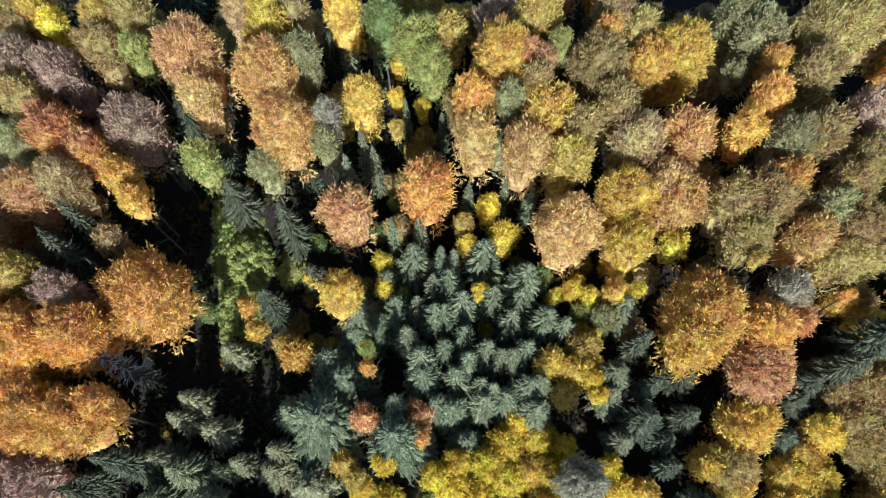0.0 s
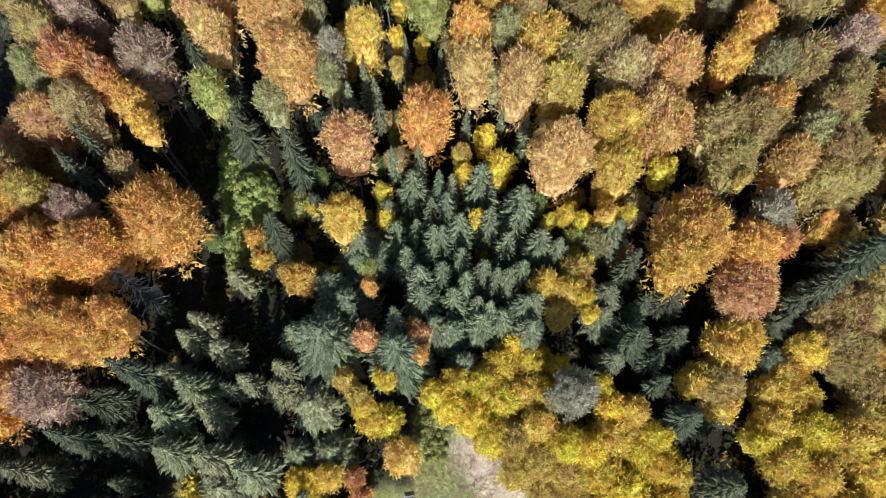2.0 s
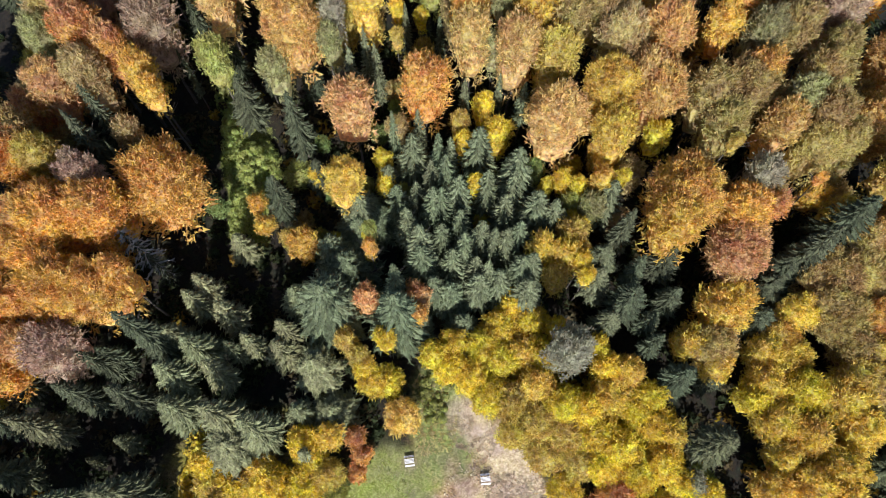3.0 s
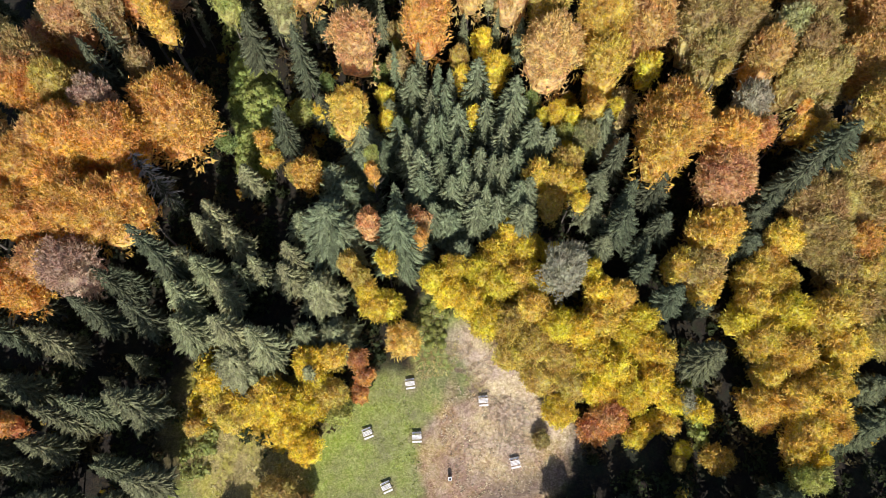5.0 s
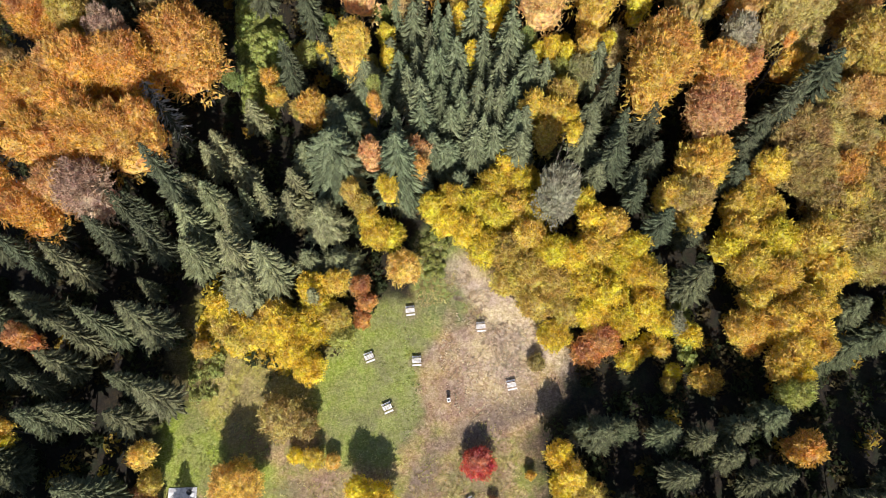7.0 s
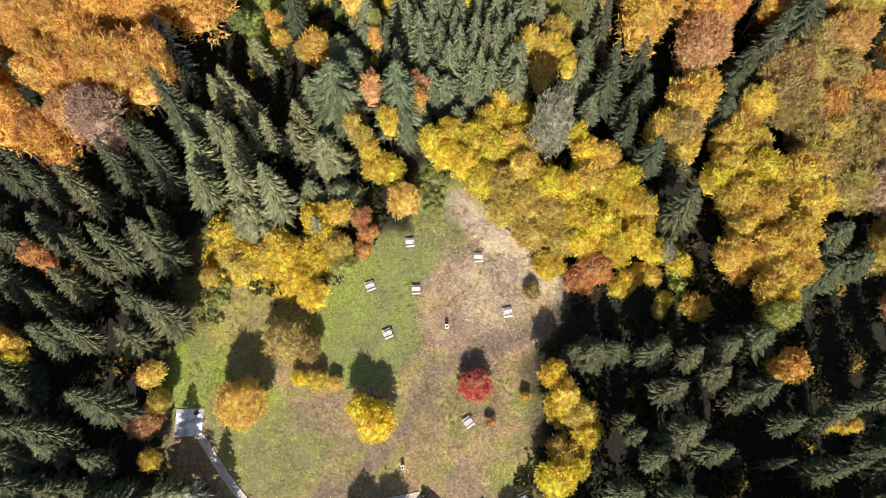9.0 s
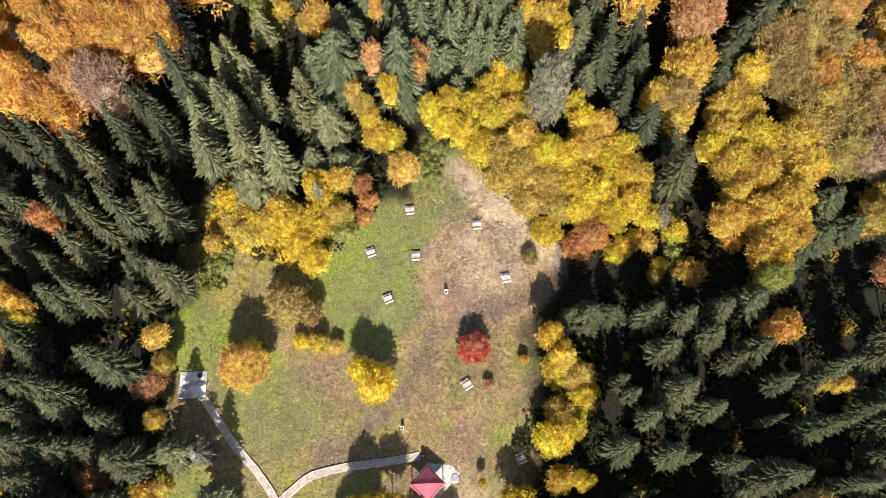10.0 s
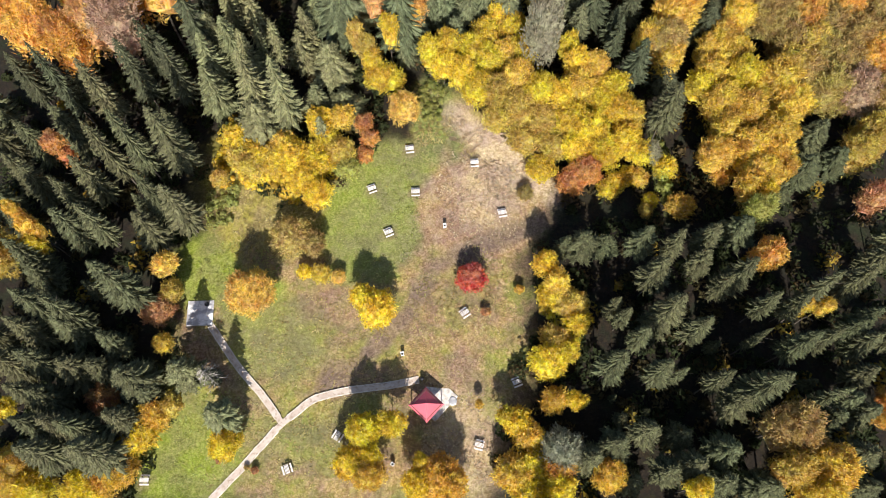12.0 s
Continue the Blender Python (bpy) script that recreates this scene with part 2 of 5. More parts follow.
def part(name, data, parent, label="", m=None):
    """Links a mesh as one part of a thing."""
    ob = new(name, data)
    ob.parent = parent
    if m is not None:
        ob.matrix_basis = m
    if label:
        ob["label"] = label
    return ob


def bm_mesh(name, bm, material, smooth=False):
    me = bpy.data.meshes.new(name)
    bm.to_mesh(me)
    bm.free()
    me.materials.append(material)
    if smooth:
        me.polygons.foreach_set("use_smooth", [True] * len(me.polygons))
    return me


def box(sx, sy, sz, m=None, bm=None, bevel=0.0):
    """A box on z = 0, centred in x and y, with softened edges."""
    own = bmesh.new()
    bmesh.ops.create_cube(own, size=1, matrix=Matrix.Translation((0, 0, sz / 2)) @ Matrix.Diagonal((sx, sy, sz, 1)))
    if bevel:
        bmesh.ops.bevel(own, geom=own.edges[:], offset=bevel, segments=1, affect="EDGES")
    if m is not None:
        own.transform(m)
    if bm is None:
        return own
    tmp = bpy.data.meshes.new("tmp")
    own.to_mesh(tmp)
    own.free()
    bm.from_mesh(tmp)
    bpy.data.meshes.remove(tmp)
    return bm


def tube(verts, faces, a, b, ra, rb, sides=6):
    """Adds a tapered limb from a to b."""
    a, b = Vector(a), Vector(b)
    q = (b - a).to_track_quat("Z", "Y")
    k = len(verts)
    for p, r in ((a, ra), (b, rb)):
        for i in range(sides):
            w = 2 * math.pi * i / sides
            verts.append(tuple(p + q @ Vector((r * math.cos(w), r * math.sin(w), 0))))
    for i in range(sides):
        j = (i + 1) % sides
        faces.append((k + i, k + j, k + sides + j, k + sides + i))
    faces.append(tuple(k + sides + i for i in range(sides)))


# ---- the ground, one sheet to the horizon ----
def build_ground():
    steps = [1.6 * i for i in range(65)]
    while steps[-1] < 3000:
        steps.append(steps[-1] * 1.22)
    axis = [-s for s in steps[:0:-1]] + steps
    n = len(axis)
    verts = []
    for y in axis:
        for x in axis:
            near = max(0.0, 1 - max(abs(x), abs(y)) / 140)
            bump = (noise.noise((x * 0.06, y * 0.06, 0.3)) * 0.1 + noise.noise((x * 0.3, y * 0.3, 4.1)) * 0.05) * min(1, near * 3)
            far = max(-110, min(140, y))
            verts.append((x, y - 0.0, rise(x, far) + bump - 0.05))
    faces = [(j * n + i, j * n + i + 1, (j + 1) * n + i + 1, (j + 1) * n + i) for j in range(n - 1) for i in range(n - 1)]
    ob = new("ground", mesh_of("ground", verts, faces, GROUND, True))
    tagged(ob, "sloping meadow and leaf-strewn forest floor in a woodland clearing", "ground", kind="structure")


build_ground()


# ---- trees ----
def crown_mesh(name, seed, lobes, bulge, twigs, size, shoots=6):
    """A crown of radius 1: boughs swelling out of a common body, covered with twig ends that each carry a fan of slim leafy shoots."""
    rnd = random.Random(seed)
    off = Vector((seed * 1.7, seed * 0.9, seed * 2.3))
    heads = []
    for i in range(lobes):
        z = 1 - 1.55 * (i + 0.5) / lobes
        w = i * 2.39996 + rnd.uniform(-0.5, 0.5)
        flat = math.sqrt(max(0.0, 1 - z * z))
        r = bulge * rnd.uniform(0.7, 1.3)
        heads.append((Vector((flat * math.cos(w), flat * math.sin(w), z)) * (rnd.uniform(0.9, 1.06) - r), r))

    def swell(v):
        """How far the crown reaches towards v."""
        far = 0.70
        for c, r in heads:
            along = c.dot(v)
            room = r * r - c.length_squared + along * along
            if room > 0:
                far = max(far, along + math.sqrt(room))
        return far + 0.09 * noise.noise(v * 5.0 + off) + 0.075 * noise.noise(v * 10.0 - off)

    verts, faces = [], []
    ico = bmesh.new()
    bmesh.ops.create_icosphere(ico, subdivisions=2, radius=1)
    for v in ico.verts:
        tuck = 1 - 0.45 * max(0.0, -v.co.z)
        verts.append(tuple(v.co * swell(v.co) * rnd.uniform(0.83, 0.92) * tuck))
    faces.extend([tuple(v.index for v in f.verts) for f in ico.faces if f.calc_center_median().z > -0.8])
    ico.free()
    for _ in range(twigs):
        v = Vector((rnd.gauss(0, 1), rnd.gauss(0, 1), rnd.gauss(0, 1) + 0.35)).normalized()
        if v.z < -0.8:
            continue
        root = v * swell(v) * rnd.uniform(0.82, 0.98)
        # a twig end grows outwards and up to the light
        axis = (v * 0.75 + Vector((rnd.uniform(-0.7, 0.7), rnd.uniform(-0.7, 0.7), rnd.uniform(-0.1, 0.8)))).normalized()
        girth = size * rnd.uniform(0.7, 1.35)
        for _ in range(shoots):
            way = (axis + Vector((rnd.gauss(0, 0.5), rnd.gauss(0, 0.5), rnd.gauss(0, 0.4)))).normalized()
            side = way.cross(Vector((rnd.gauss(0, 1), rnd.gauss(0, 1), rnd.gauss(0, 1)))).normalized() * girth * rnd.uniform(0.13, 0.26)
            p = root + Vector((rnd.gauss(0, 0.45), rnd.gauss(0, 0.45), rnd.gauss(0, 0.35))) * girth
            tip = p + way * girth * rnd.uniform(0.6, 1.3)
            k = len(verts)
            verts.extend([tuple(p - side), tuple(p + side), tuple(tip)])
            faces.append((k, k + 1, k + 2))
    return mesh_of(name, verts, faces, LEAF)


def trunk_mesh(name, seed, material):
    """A tapered trunk with limbs; 1 high, reaching into the crown."""
    rnd = random.Random(seed)
    verts, faces = [], []
    p, r = Vector((0, 0, -0.02)), 0.02
    for i in range(4):
        q = Vector((rnd.uniform(-0.02, 0.02), rnd.uniform(-0.02, 0.02), 0.25 * (i + 1)))
        tube(verts, faces, p, q, r, r * 0.72, 8)
        if i:
            for _ in range(3):
                w = rnd.uniform(0, 6.28)
                d = Vector((math.cos(w), math.sin(w), 0.8)) * rnd.uniform(0.14, 0.22)
                tube(verts, faces, p.lerp(q, 0.5), p.lerp(q, 0.5) + d, r * 0.5, r * 0.12, 5)
        p, r = q, r * 0.72
    return mesh_of(name, verts, faces, material, True)


def spruce_mesh(name, seed, boughs, wide, full=0.8, blunt=0.0, droop=0.5, slim=0.42):
    """A conifer's crown, 1 high and 1 in radius: a dark core and a spiral of separate boughs, each a folded, drooping spray with side shoots."""
    rnd = random.Random(seed)
    off = Vector((seed * 1.3, seed * 0.7, 0.0))
    verts, faces = [], []

    def reach(z):
        return min(1.0, (max(0.0, 1.0 - z) + blunt * max(0.0, 1 - z) ** 0.3) ** full) * (0.7 + 0.3 * min(1, z / 0.12))

    tube(verts, faces, (0, 0, 0.02), (0, 0, 0.97), slim, 0.01, 8)
    for i in range(boughs):
        z = 0.03 + 0.95 * (i / boughs) ** 1.12
        w = i * 2.39996 + rnd.uniform(-0.35, 0.35)
        out, side, up = Vector((math.cos(w), math.sin(w), 0)), Vector((-math.sin(w), math.cos(w), 0)), Vector((0, 0, 1))
        long = max(0.05, reach(z)) * (1 + 0.30 * noise.noise(out * 1.6 + off + up * z * 3)) * rnd.uniform(0.80, 1.10)
        sag = droop * (0.03 + 0.08 * long) * rnd.uniform(0.6, 1.5)
        half = wide * (0.35 + 0.65 * long) * rnd.uniform(0.7, 1.25)
        # a bough: a slim folded blade, dipping and then rising at the tip, feathered with side shoots
        k = len(verts)
        low = up * (z - sag * 0.75)
        verts.extend([tuple(out * long * 0.2 + up * z), tuple(out * long * 0.68 + low + side * half * 0.8), tuple(out * long * 1.02 + low + up * sag * 0.15), tuple(out * long * 0.68 + low - side * half * 0.8), tuple(out * long * 0.68 + low + up * half * 0.12)])
        faces.extend([(k, k + 1, k + 4), (k, k + 4, k + 3), (k + 1, k + 2, k + 4), (k + 4, k + 2, k + 3)])
        shoots = 8 if long > 0.22 else 4
        for j in range(shoots):
            f, s = 0.38 + 0.62 * (j + rnd.random()) / shoots, 1 if j % 2 else -1
            p = out * long * f + up * (z - sag * min(0.8, f))
            span = half * (1.2 - 0.8 * abs(f - 0.62)) * rnd.uniform(0.7, 1.2)
            tip = p + (out * rnd.uniform(0.5, 1.1) + side * s * rnd.uniform(0.5, 1.0)).normalized() * span + up * half * rnd.uniform(-0.20, 0.16)
            q = (tip - p).cross(up).normalized() * half * 0.17
            k = len(verts)
            verts.extend([tuple(p - q), tuple(p + q), tuple(tip)])
            faces.append((k, k + 1, k + 2))
    for j in range(5):
        w = 1.2566 * j
        k = len(verts)
        verts.extend([(0.07 * math.cos(w), 0.07 * math.sin(w), 0.92), (0, 0, 1.0), (0.07 * math.cos(w + 1.1), 0.07 * math.sin(w + 1.1), 0.92)])
        faces.append((k, k + 2, k + 1))
    return mesh_of(name, verts, faces, NEEDLE)


def bare_mesh(name, seed):
    """A dead spruce: pale drooping boughs with a few twigs."""
    rnd = random.Random(seed)
    verts, faces = [], []
    tube(verts, faces, (0, 0, 0), (0, 0, 0.98), 0.05, 0.008, 7)
    for i in range(34):
        z = 0.25 + 0.7 * i / 34
        w = i * 2.4 + rnd.uniform(-0.3, 0.3)
        long = (1.05 - z) ** 0.7 * rnd.uniform(0.8, 1.15)
        out = Vector((math.cos(w), math.sin(w), 0))
        p = Vector((0, 0, z))
        for s in range(3):
            q = p + out * long / 3 + Vector((0, 0, 0.012 - 0.022 * s))
            tube(verts, faces, p, q, 0.022 - 0.005 * s, 0.017 - 0.005 * s, 4)
            for sgn in (-1, 1):
                d = Vector((-out.y, out.x, 0)) * sgn * rnd.uniform(0.08, 0.2) + out * 0.14 - Vector((0, 0, 0.015))
                tube(verts, faces, p.lerp(q, 0.6), p.lerp(q, 0.6) + d, 0.011, 0.003, 3)
            p = q
    return mesh_of(name, verts, faces, PALE_BARK)


BIG = [crown_mesh("crown_large", 10 + i, 30 + 2 * i, 0.30, 1800, 0.080) for i in range(5)]
MIDDLE = [crown_mesh("crown_medium", 30 + i, 17 + i, 0.36, 760, 0.118) for i in range(6)]
SMALL = [crown_mesh("crown_small", 50 + i, 10 + i, 0.42, 370, 0.168) for i in range(5)]
SKIRT = [crown_mesh("lower_crown", 60 + i, 14, 0.36, 130, 0.17) for i in range(4)]
TRUNKS = [trunk_mesh("trunk", 70 + i, BARK) for i in range(3)]
SPRUCE_TALL = [spruce_mesh("spruce_tall", 80 + i, 235, 0.150, 0.64) for i in range(5)]
SPRUCE_SHORT = [spruce_mesh("spruce_short", 90 + i, 160, 0.21, 0.72, 0.10) for i in range(5)]
SPRUCE_THIN = [spruce_mesh("spruce_sparse", 100 + i, 270, 0.10, 0.55) for i in range(2)]
DEAD = [bare_mesh("dead_boughs", 110 + i) for i in range(2)]
STEM = [trunk_mesh("stem", 120 + i, BARK) for i in range(2)]

# leaf colours by kind: colour and the words for it
HUES = {
    "y": ((0.660, 0.490, 0.055), "golden yellow"), "by": ((0.700, 0.540, 0.060), "bright yellow"), "yo": ((0.530, 0.385, 0.095), "olive yellow"),
    "oy": ((0.620, 0.395, 0.080), "amber yellow"), "o": ((0.630, 0.355, 0.088), "orange"), "ot": ((0.630, 0.430, 0.160), "pale orange"),
    "ru": ((0.560, 0.340, 0.115), "russet"), "ro": ((0.550, 0.262, 0.085), "red-orange"), "rb": ((0.490, 0.262, 0.128), "reddish brown"),
    "pk": ((0.600, 0.350, 0.150), "pinkish copper"), "ta": ((0.450, 0.325, 0.145), "tan"), "ob": ((0.400, 0.280, 0.105), "olive brown"),
    "ol": ((0.380, 0.282, 0.105), "dull olive"), "gl": ((0.330, 0.300, 0.135), "grey olive"), "gr": ((0.240, 0.275, 0.088), "still green"),
    "yg": ((0.380, 0.370, 0.105), "yellow-green"), "pb": ((0.420, 0.290, 0.195), "thinning purplish brown"), "gt": ((0.360, 0.320, 0.215), "greyish tan"),
    "gy": ((0.450, 0.336, 0.119), "dusty yellow"), "go": ((0.640, 0.445, 0.085), "golden"), "do": ((0.630, 0.320, 0.070), "deep orange"), "ag": ((0.720, 0.500, 0.135), "apricot gold"), "dg": ((0.210, 0.210, 0.120), "dull grey-green"), "re": ((0.560, 0.100, 0.080), "crimson red"),
}
YELLOWS, DULL = ("y", "ag", "go", "by", "yo", "yg", "gy"), ("ta", "ob", "ol", "gl", "gr", "gt", "pb", "dg")
dice = random.Random(5)


def broadleaf(x, y, h, r, hue):
    """A broadleaved tree or bush of height h and crown radius r."""
    colour, words = HUES[hue]
    low = h < 2.4 * r
    deep = h * 0.52 if low else min(0.46 * h, 1.6 * r, max(1.15 * r, (0.29 if r < 3.2 else 0.20) * h))
    middle = h - deep * 0.97
    kind = "bush" if h < 4.5 else "young_tree" if h < 9.5 else "maple_tree" if hue in YELLOWS else "hornbeam_tree" if hue in DULL else "beech_tree"
    tree = new(kind)
    tree.location = (x, y, rise(x, y))
    shape = {"bush": "low bush", "young_tree": "small spreading broadleaf tree"}.get(kind, "tall woodland tree")
    tagged(tree, f"{shape} with {words} autumn leaves", "bush" if kind == "bush" else "tree", {"bush": "bushes", "young_tree": "small autumn trees"}.get(kind, "autumn woodland trees"))
    meshes = BIG if r > 4.4 else MIDDLE if r > 2.8 else SMALL
    part("trunk", dice.choice(TRUNKS), tree, "", Matrix.Diagonal((max(h * 0.5, 1), max(h * 0.5, 1), middle + deep * 0.3, 1)))
    turn = Matrix.Rotation(dice.uniform(0, 6.28), 4, "Z")
    crown = part("crown", dice.choice(meshes), tree, f"{words} leaves", Matrix.Translation((0, 0, middle)) @ turn @ Matrix.Diagonal((r, r * dice.uniform(0.92, 1.06), deep, 1)))
    k = dice.uniform(0.88, 1.12)
    crown.color = (colour[0] * k, colour[1] * k * dice.uniform(0.95, 1.05), colour[2] * k, 1)
    foot = middle - deep
    if h > 10 and foot > 0.3 * h:
        reach = min(0.5 * (foot - 0.12 * h), 1.9 * r)
        lower = part("lower_crown", dice.choice(SKIRT), tree, f"lower {words} boughs", Matrix.Translation((dice.uniform(-0.1, 0.1) * r, dice.uniform(-0.1, 0.1) * r, foot + deep * 0.35 - reach * 0.5)) @ Matrix.Diagonal((r * 0.92, r * 0.92, reach + deep * 0.4, 1)))
        lower.color = crown.color


def conifer(x, y, h, r, look_of=""):
    """A spruce or fir of height h and lowest boughs of reach r."""
    tree = new("spruce_tree" if h > 13.5 else "young_spruce")
    tree.location = (x, y, rise(x, y))
    if look_of == "dead":
        tagged(tree, "tall half-dead spruce with bare grey drooping boughs", "tree", "conifers")
        meshes = DEAD
    elif look_of == "grey":
        tagged(tree, "greyish-green conifer with thin needles at the wood's edge", "tree", "conifers")
        meshes = MIDDLE
    else:
        tagged(tree, "dark green pointed spruce with drooping tiered boughs" if h > 15 else "young dark green spruce with a pointed top", "tree", "conifers")
        meshes = SPRUCE_TALL if h > 15 else SPRUCE_SHORT
    part("trunk", dice.choice(STEM), tree, "", Matrix.Diagonal((h * 0.4, h * 0.4, h * 0.8, 1)))
    turn = Matrix.Rotation(dice.uniform(0, 6.28), 4, "Z")
    # lower boughs left off, more so eastwards: the stands' deep shade put into the shape
    bare = 0.02 if look_of else (0.36 if x > 12 else 0.22) if h > 12.5 else 0.14
    shape = Matrix.Translation((0, 0, h * bare)) @ turn @ Matrix.Diagonal((r, r * dice.uniform(0.88, 1.12), h * (1 - bare), 1))
    if look_of == "grey":
        shape = Matrix.Translation((0, 0, h * 0.55)) @ turn @ Matrix.Diagonal((r, r, h * 0.45, 1))
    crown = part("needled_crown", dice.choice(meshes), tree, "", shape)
    # blue-green young spruces, lightened olive by the lawn, old stands darkened to imitate shade
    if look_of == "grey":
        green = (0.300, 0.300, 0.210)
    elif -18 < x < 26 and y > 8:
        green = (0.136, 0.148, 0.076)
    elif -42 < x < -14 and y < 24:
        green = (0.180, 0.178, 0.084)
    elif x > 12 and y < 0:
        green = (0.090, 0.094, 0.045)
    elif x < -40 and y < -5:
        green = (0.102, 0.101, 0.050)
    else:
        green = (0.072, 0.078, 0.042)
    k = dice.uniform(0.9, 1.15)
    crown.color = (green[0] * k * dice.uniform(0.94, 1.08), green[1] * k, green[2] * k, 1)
    if look_of == "dead":
        moss = part("needles", SPRUCE_THIN[0], tree, "remaining dull needles", Matrix.Diagonal((r * 0.6, r * 0.6, h * 0.97, 1)))
        moss.color = (0.09, 0.095, 0.06, 1)


# the wood, tree by tree
broadleaf(20.3, 84.3, 14.5, 3.1, "ob")
broadleaf(73.8, 84.3, 6.6, 2.2, "ta")
broadleaf(-6.5, 84.1, 7.2, 2.8, "yo")
broadleaf(-16.4, 84.1, 4.7, 3.0, "ol")
broadleaf(7.9, 84.1, 6.6, 2.0, "yo")
broadleaf(-1.9, 84.0, 7.0, 2.9, "yo")
broadleaf(-33.4, 84.0, 3.6, 2.4, "yo")
broadleaf(59.6, 84.0, 4.7, 2.0, "yo")
broadleaf(52.0, 83.9, 5.0, 2.1, "ta")
broadleaf(-38.3, 83.9, 3.7, 2.9, "ol")
broadleaf(-20.1, 83.8, 5.4, 2.0, "ta")
broadleaf(29.0, 83.8, 10.5, 2.5, "yo")
broadleaf(-62.6, 83.7, 3.9, 2.5, "ol")
broadleaf(-56.9, 83.7, 3.8, 2.7, "ta")
broadleaf(70.1, 83.7, 5.9, 2.2, "ta")
broadleaf(36.9, 83.5, 6.3, 2.3, "ol")
broadleaf(47.0, 83.4, 5.8, 2.3, "ta")
broadleaf(-74.0, 83.3, 4.0, 2.5, "ta")
broadleaf(1.4, 82.5, 6.7, 3.0, "yo")
broadleaf(10.9, 82.5, 6.2, 2.7, "ol")
broadleaf(64.9, 82.0, 6.4, 2.6, "ta")
broadleaf(-69.7, 81.4, 4.3, 2.5, "ta")
broadleaf(-29.7, 81.3, 6.6, 3.0, "ol")
broadleaf(55.2, 81.1, 6.8, 2.3, "ta")
broadleaf(-50.3, 81.0, 7.4, 2.2, "ol")
broadleaf(-46.3, 81.0, 5.2, 3.0, "ol")
broadleaf(-35.2, 80.9, 5.4, 2.8, "ol")
broadleaf(-15.9, 80.9, 8.1, 2.1, "ol")
broadleaf(-60.7, 80.7, 5.6, 2.3, "yo")
broadleaf(-55.8, 80.6, 6.8, 2.2, "ol")
broadleaf(-22.6, 80.6, 7.7, 2.1, "ol")
broadleaf(4.3, 80.6, 10.2, 2.1, "yo")
broadleaf(42.4, 80.3, 7.9, 2.4, "ta")
broadleaf(60.7, 79.8, 7.0, 2.2, "ta")
broadleaf(-74.2, 79.5, 5.9, 2.8, "ta")
broadleaf(-41.3, 79.2, 4.5, 2.7, "ta")
broadleaf(34.7, 79.2, 8.1, 2.6, "ta")
broadleaf(-9.4, 79.0, 8.2, 2.7, "ta")
broadleaf(51.1, 78.8, 8.8, 2.4, "ta")
broadleaf(47.8, 78.8, 8.0, 2.3, "yo")
broadleaf(-64.6, 78.0, 4.8, 2.3, "ol")
broadleaf(68.4, 78.0, 10.4, 2.2, "ta")
broadleaf(-27.6, 78.0, 10.9, 2.0, "ol")
broadleaf(-2.6, 77.9, 11.7, 2.1, "ta")
broadleaf(-37.0, 77.8, 7.6, 2.6, "ol")
broadleaf(-58.2, 77.7, 6.2, 2.1, "ta")
broadleaf(6.6, 77.6, 11.6, 3.0, "yo")
broadleaf(-47.8, 77.6, 8.7, 2.7, "ol")
broadleaf(37.7, 77.5, 8.9, 2.5, "ta")
broadleaf(-43.8, 77.4, 7.6, 2.0, "ol")
broadleaf(72.5, 77.3, 9.1, 3.0, "ol")
broadleaf(2.3, 77.2, 12.8, 3.1, "ol")
broadleaf(31.6, 76.9, 14.5, 2.5, "ta")
broadleaf(-6.6, 76.7, 11.4, 2.4, "ol")
broadleaf(-70.0, 76.4, 6.3, 2.6, "ta")
broadleaf(64.9, 76.4, 10.0, 2.6, "yo")
broadleaf(-19.6, 76.3, 9.8, 2.4, "ol")
broadleaf(54.1, 76.0, 11.4, 2.4, "ta")
broadleaf(-16.0, 75.3, 14.2, 2.9, "ta")
broadleaf(60.8, 75.3, 11.2, 2.3, "ta")
broadleaf(-12.2, 75.2, 15.3, 2.3, "ol")
broadleaf(-24.8, 74.8, 10.0, 3.1, "yo")
broadleaf(-72.7, 74.5, 9.0, 2.3, "ta")
broadleaf(42.7, 74.3, 13.6, 2.3, "ta")
broadleaf(13.3, 74.2, 15.8, 2.4, "yo")
broadleaf(26.8, 74.2, 17.7, 2.6, "yo")
broadleaf(-51.6, 74.0, 16.1, 2.1, "yo")
broadleaf(2.4, 73.9, 18.7, 2.4, "yo")
broadleaf(48.0, 73.9, 14.4, 2.0, "yo")
broadleaf(6.2, 73.7, 17.6, 2.1, "yo")
broadleaf(17.0, 73.6, 13.1, 2.4, "ol")
broadleaf(-59.2, 73.6, 11.2, 2.7, "ta")
broadleaf(70.0, 73.6, 12.7, 2.4, "yo")
broadleaf(-21.5, 73.4, 16.7, 2.0, "ta")
broadleaf(-46.5, 73.4, 13.2, 2.9, "ol")
broadleaf(64.9, 73.4, 18.3, 2.0, "yo")
conifer(22.7, 73.3, 18.1, 1.4)
broadleaf(-67.5, 73.2, 9.2, 2.7, "ol")
broadleaf(-64.2, 73.2, 7.8, 2.1, "ta")
broadleaf(51.8, 73.1, 17.7, 2.5, "ta")
broadleaf(56.7, 72.4, 18.3, 3.0, "ol")
broadleaf(30.2, 72.1, 16.8, 3.1, "gy")
conifer(-18.3, 71.7, 18.3, 1.7)
broadleaf(36.3, 71.7, 13.8, 2.3, "ta")
broadleaf(-24.3, 71.5, 15.4, 2.0, "ta")
broadleaf(-9.3, 71.1, 24.2, 3.3, "gr")
broadleaf(-34.9, 71.0, 13.7, 2.5, "ol")
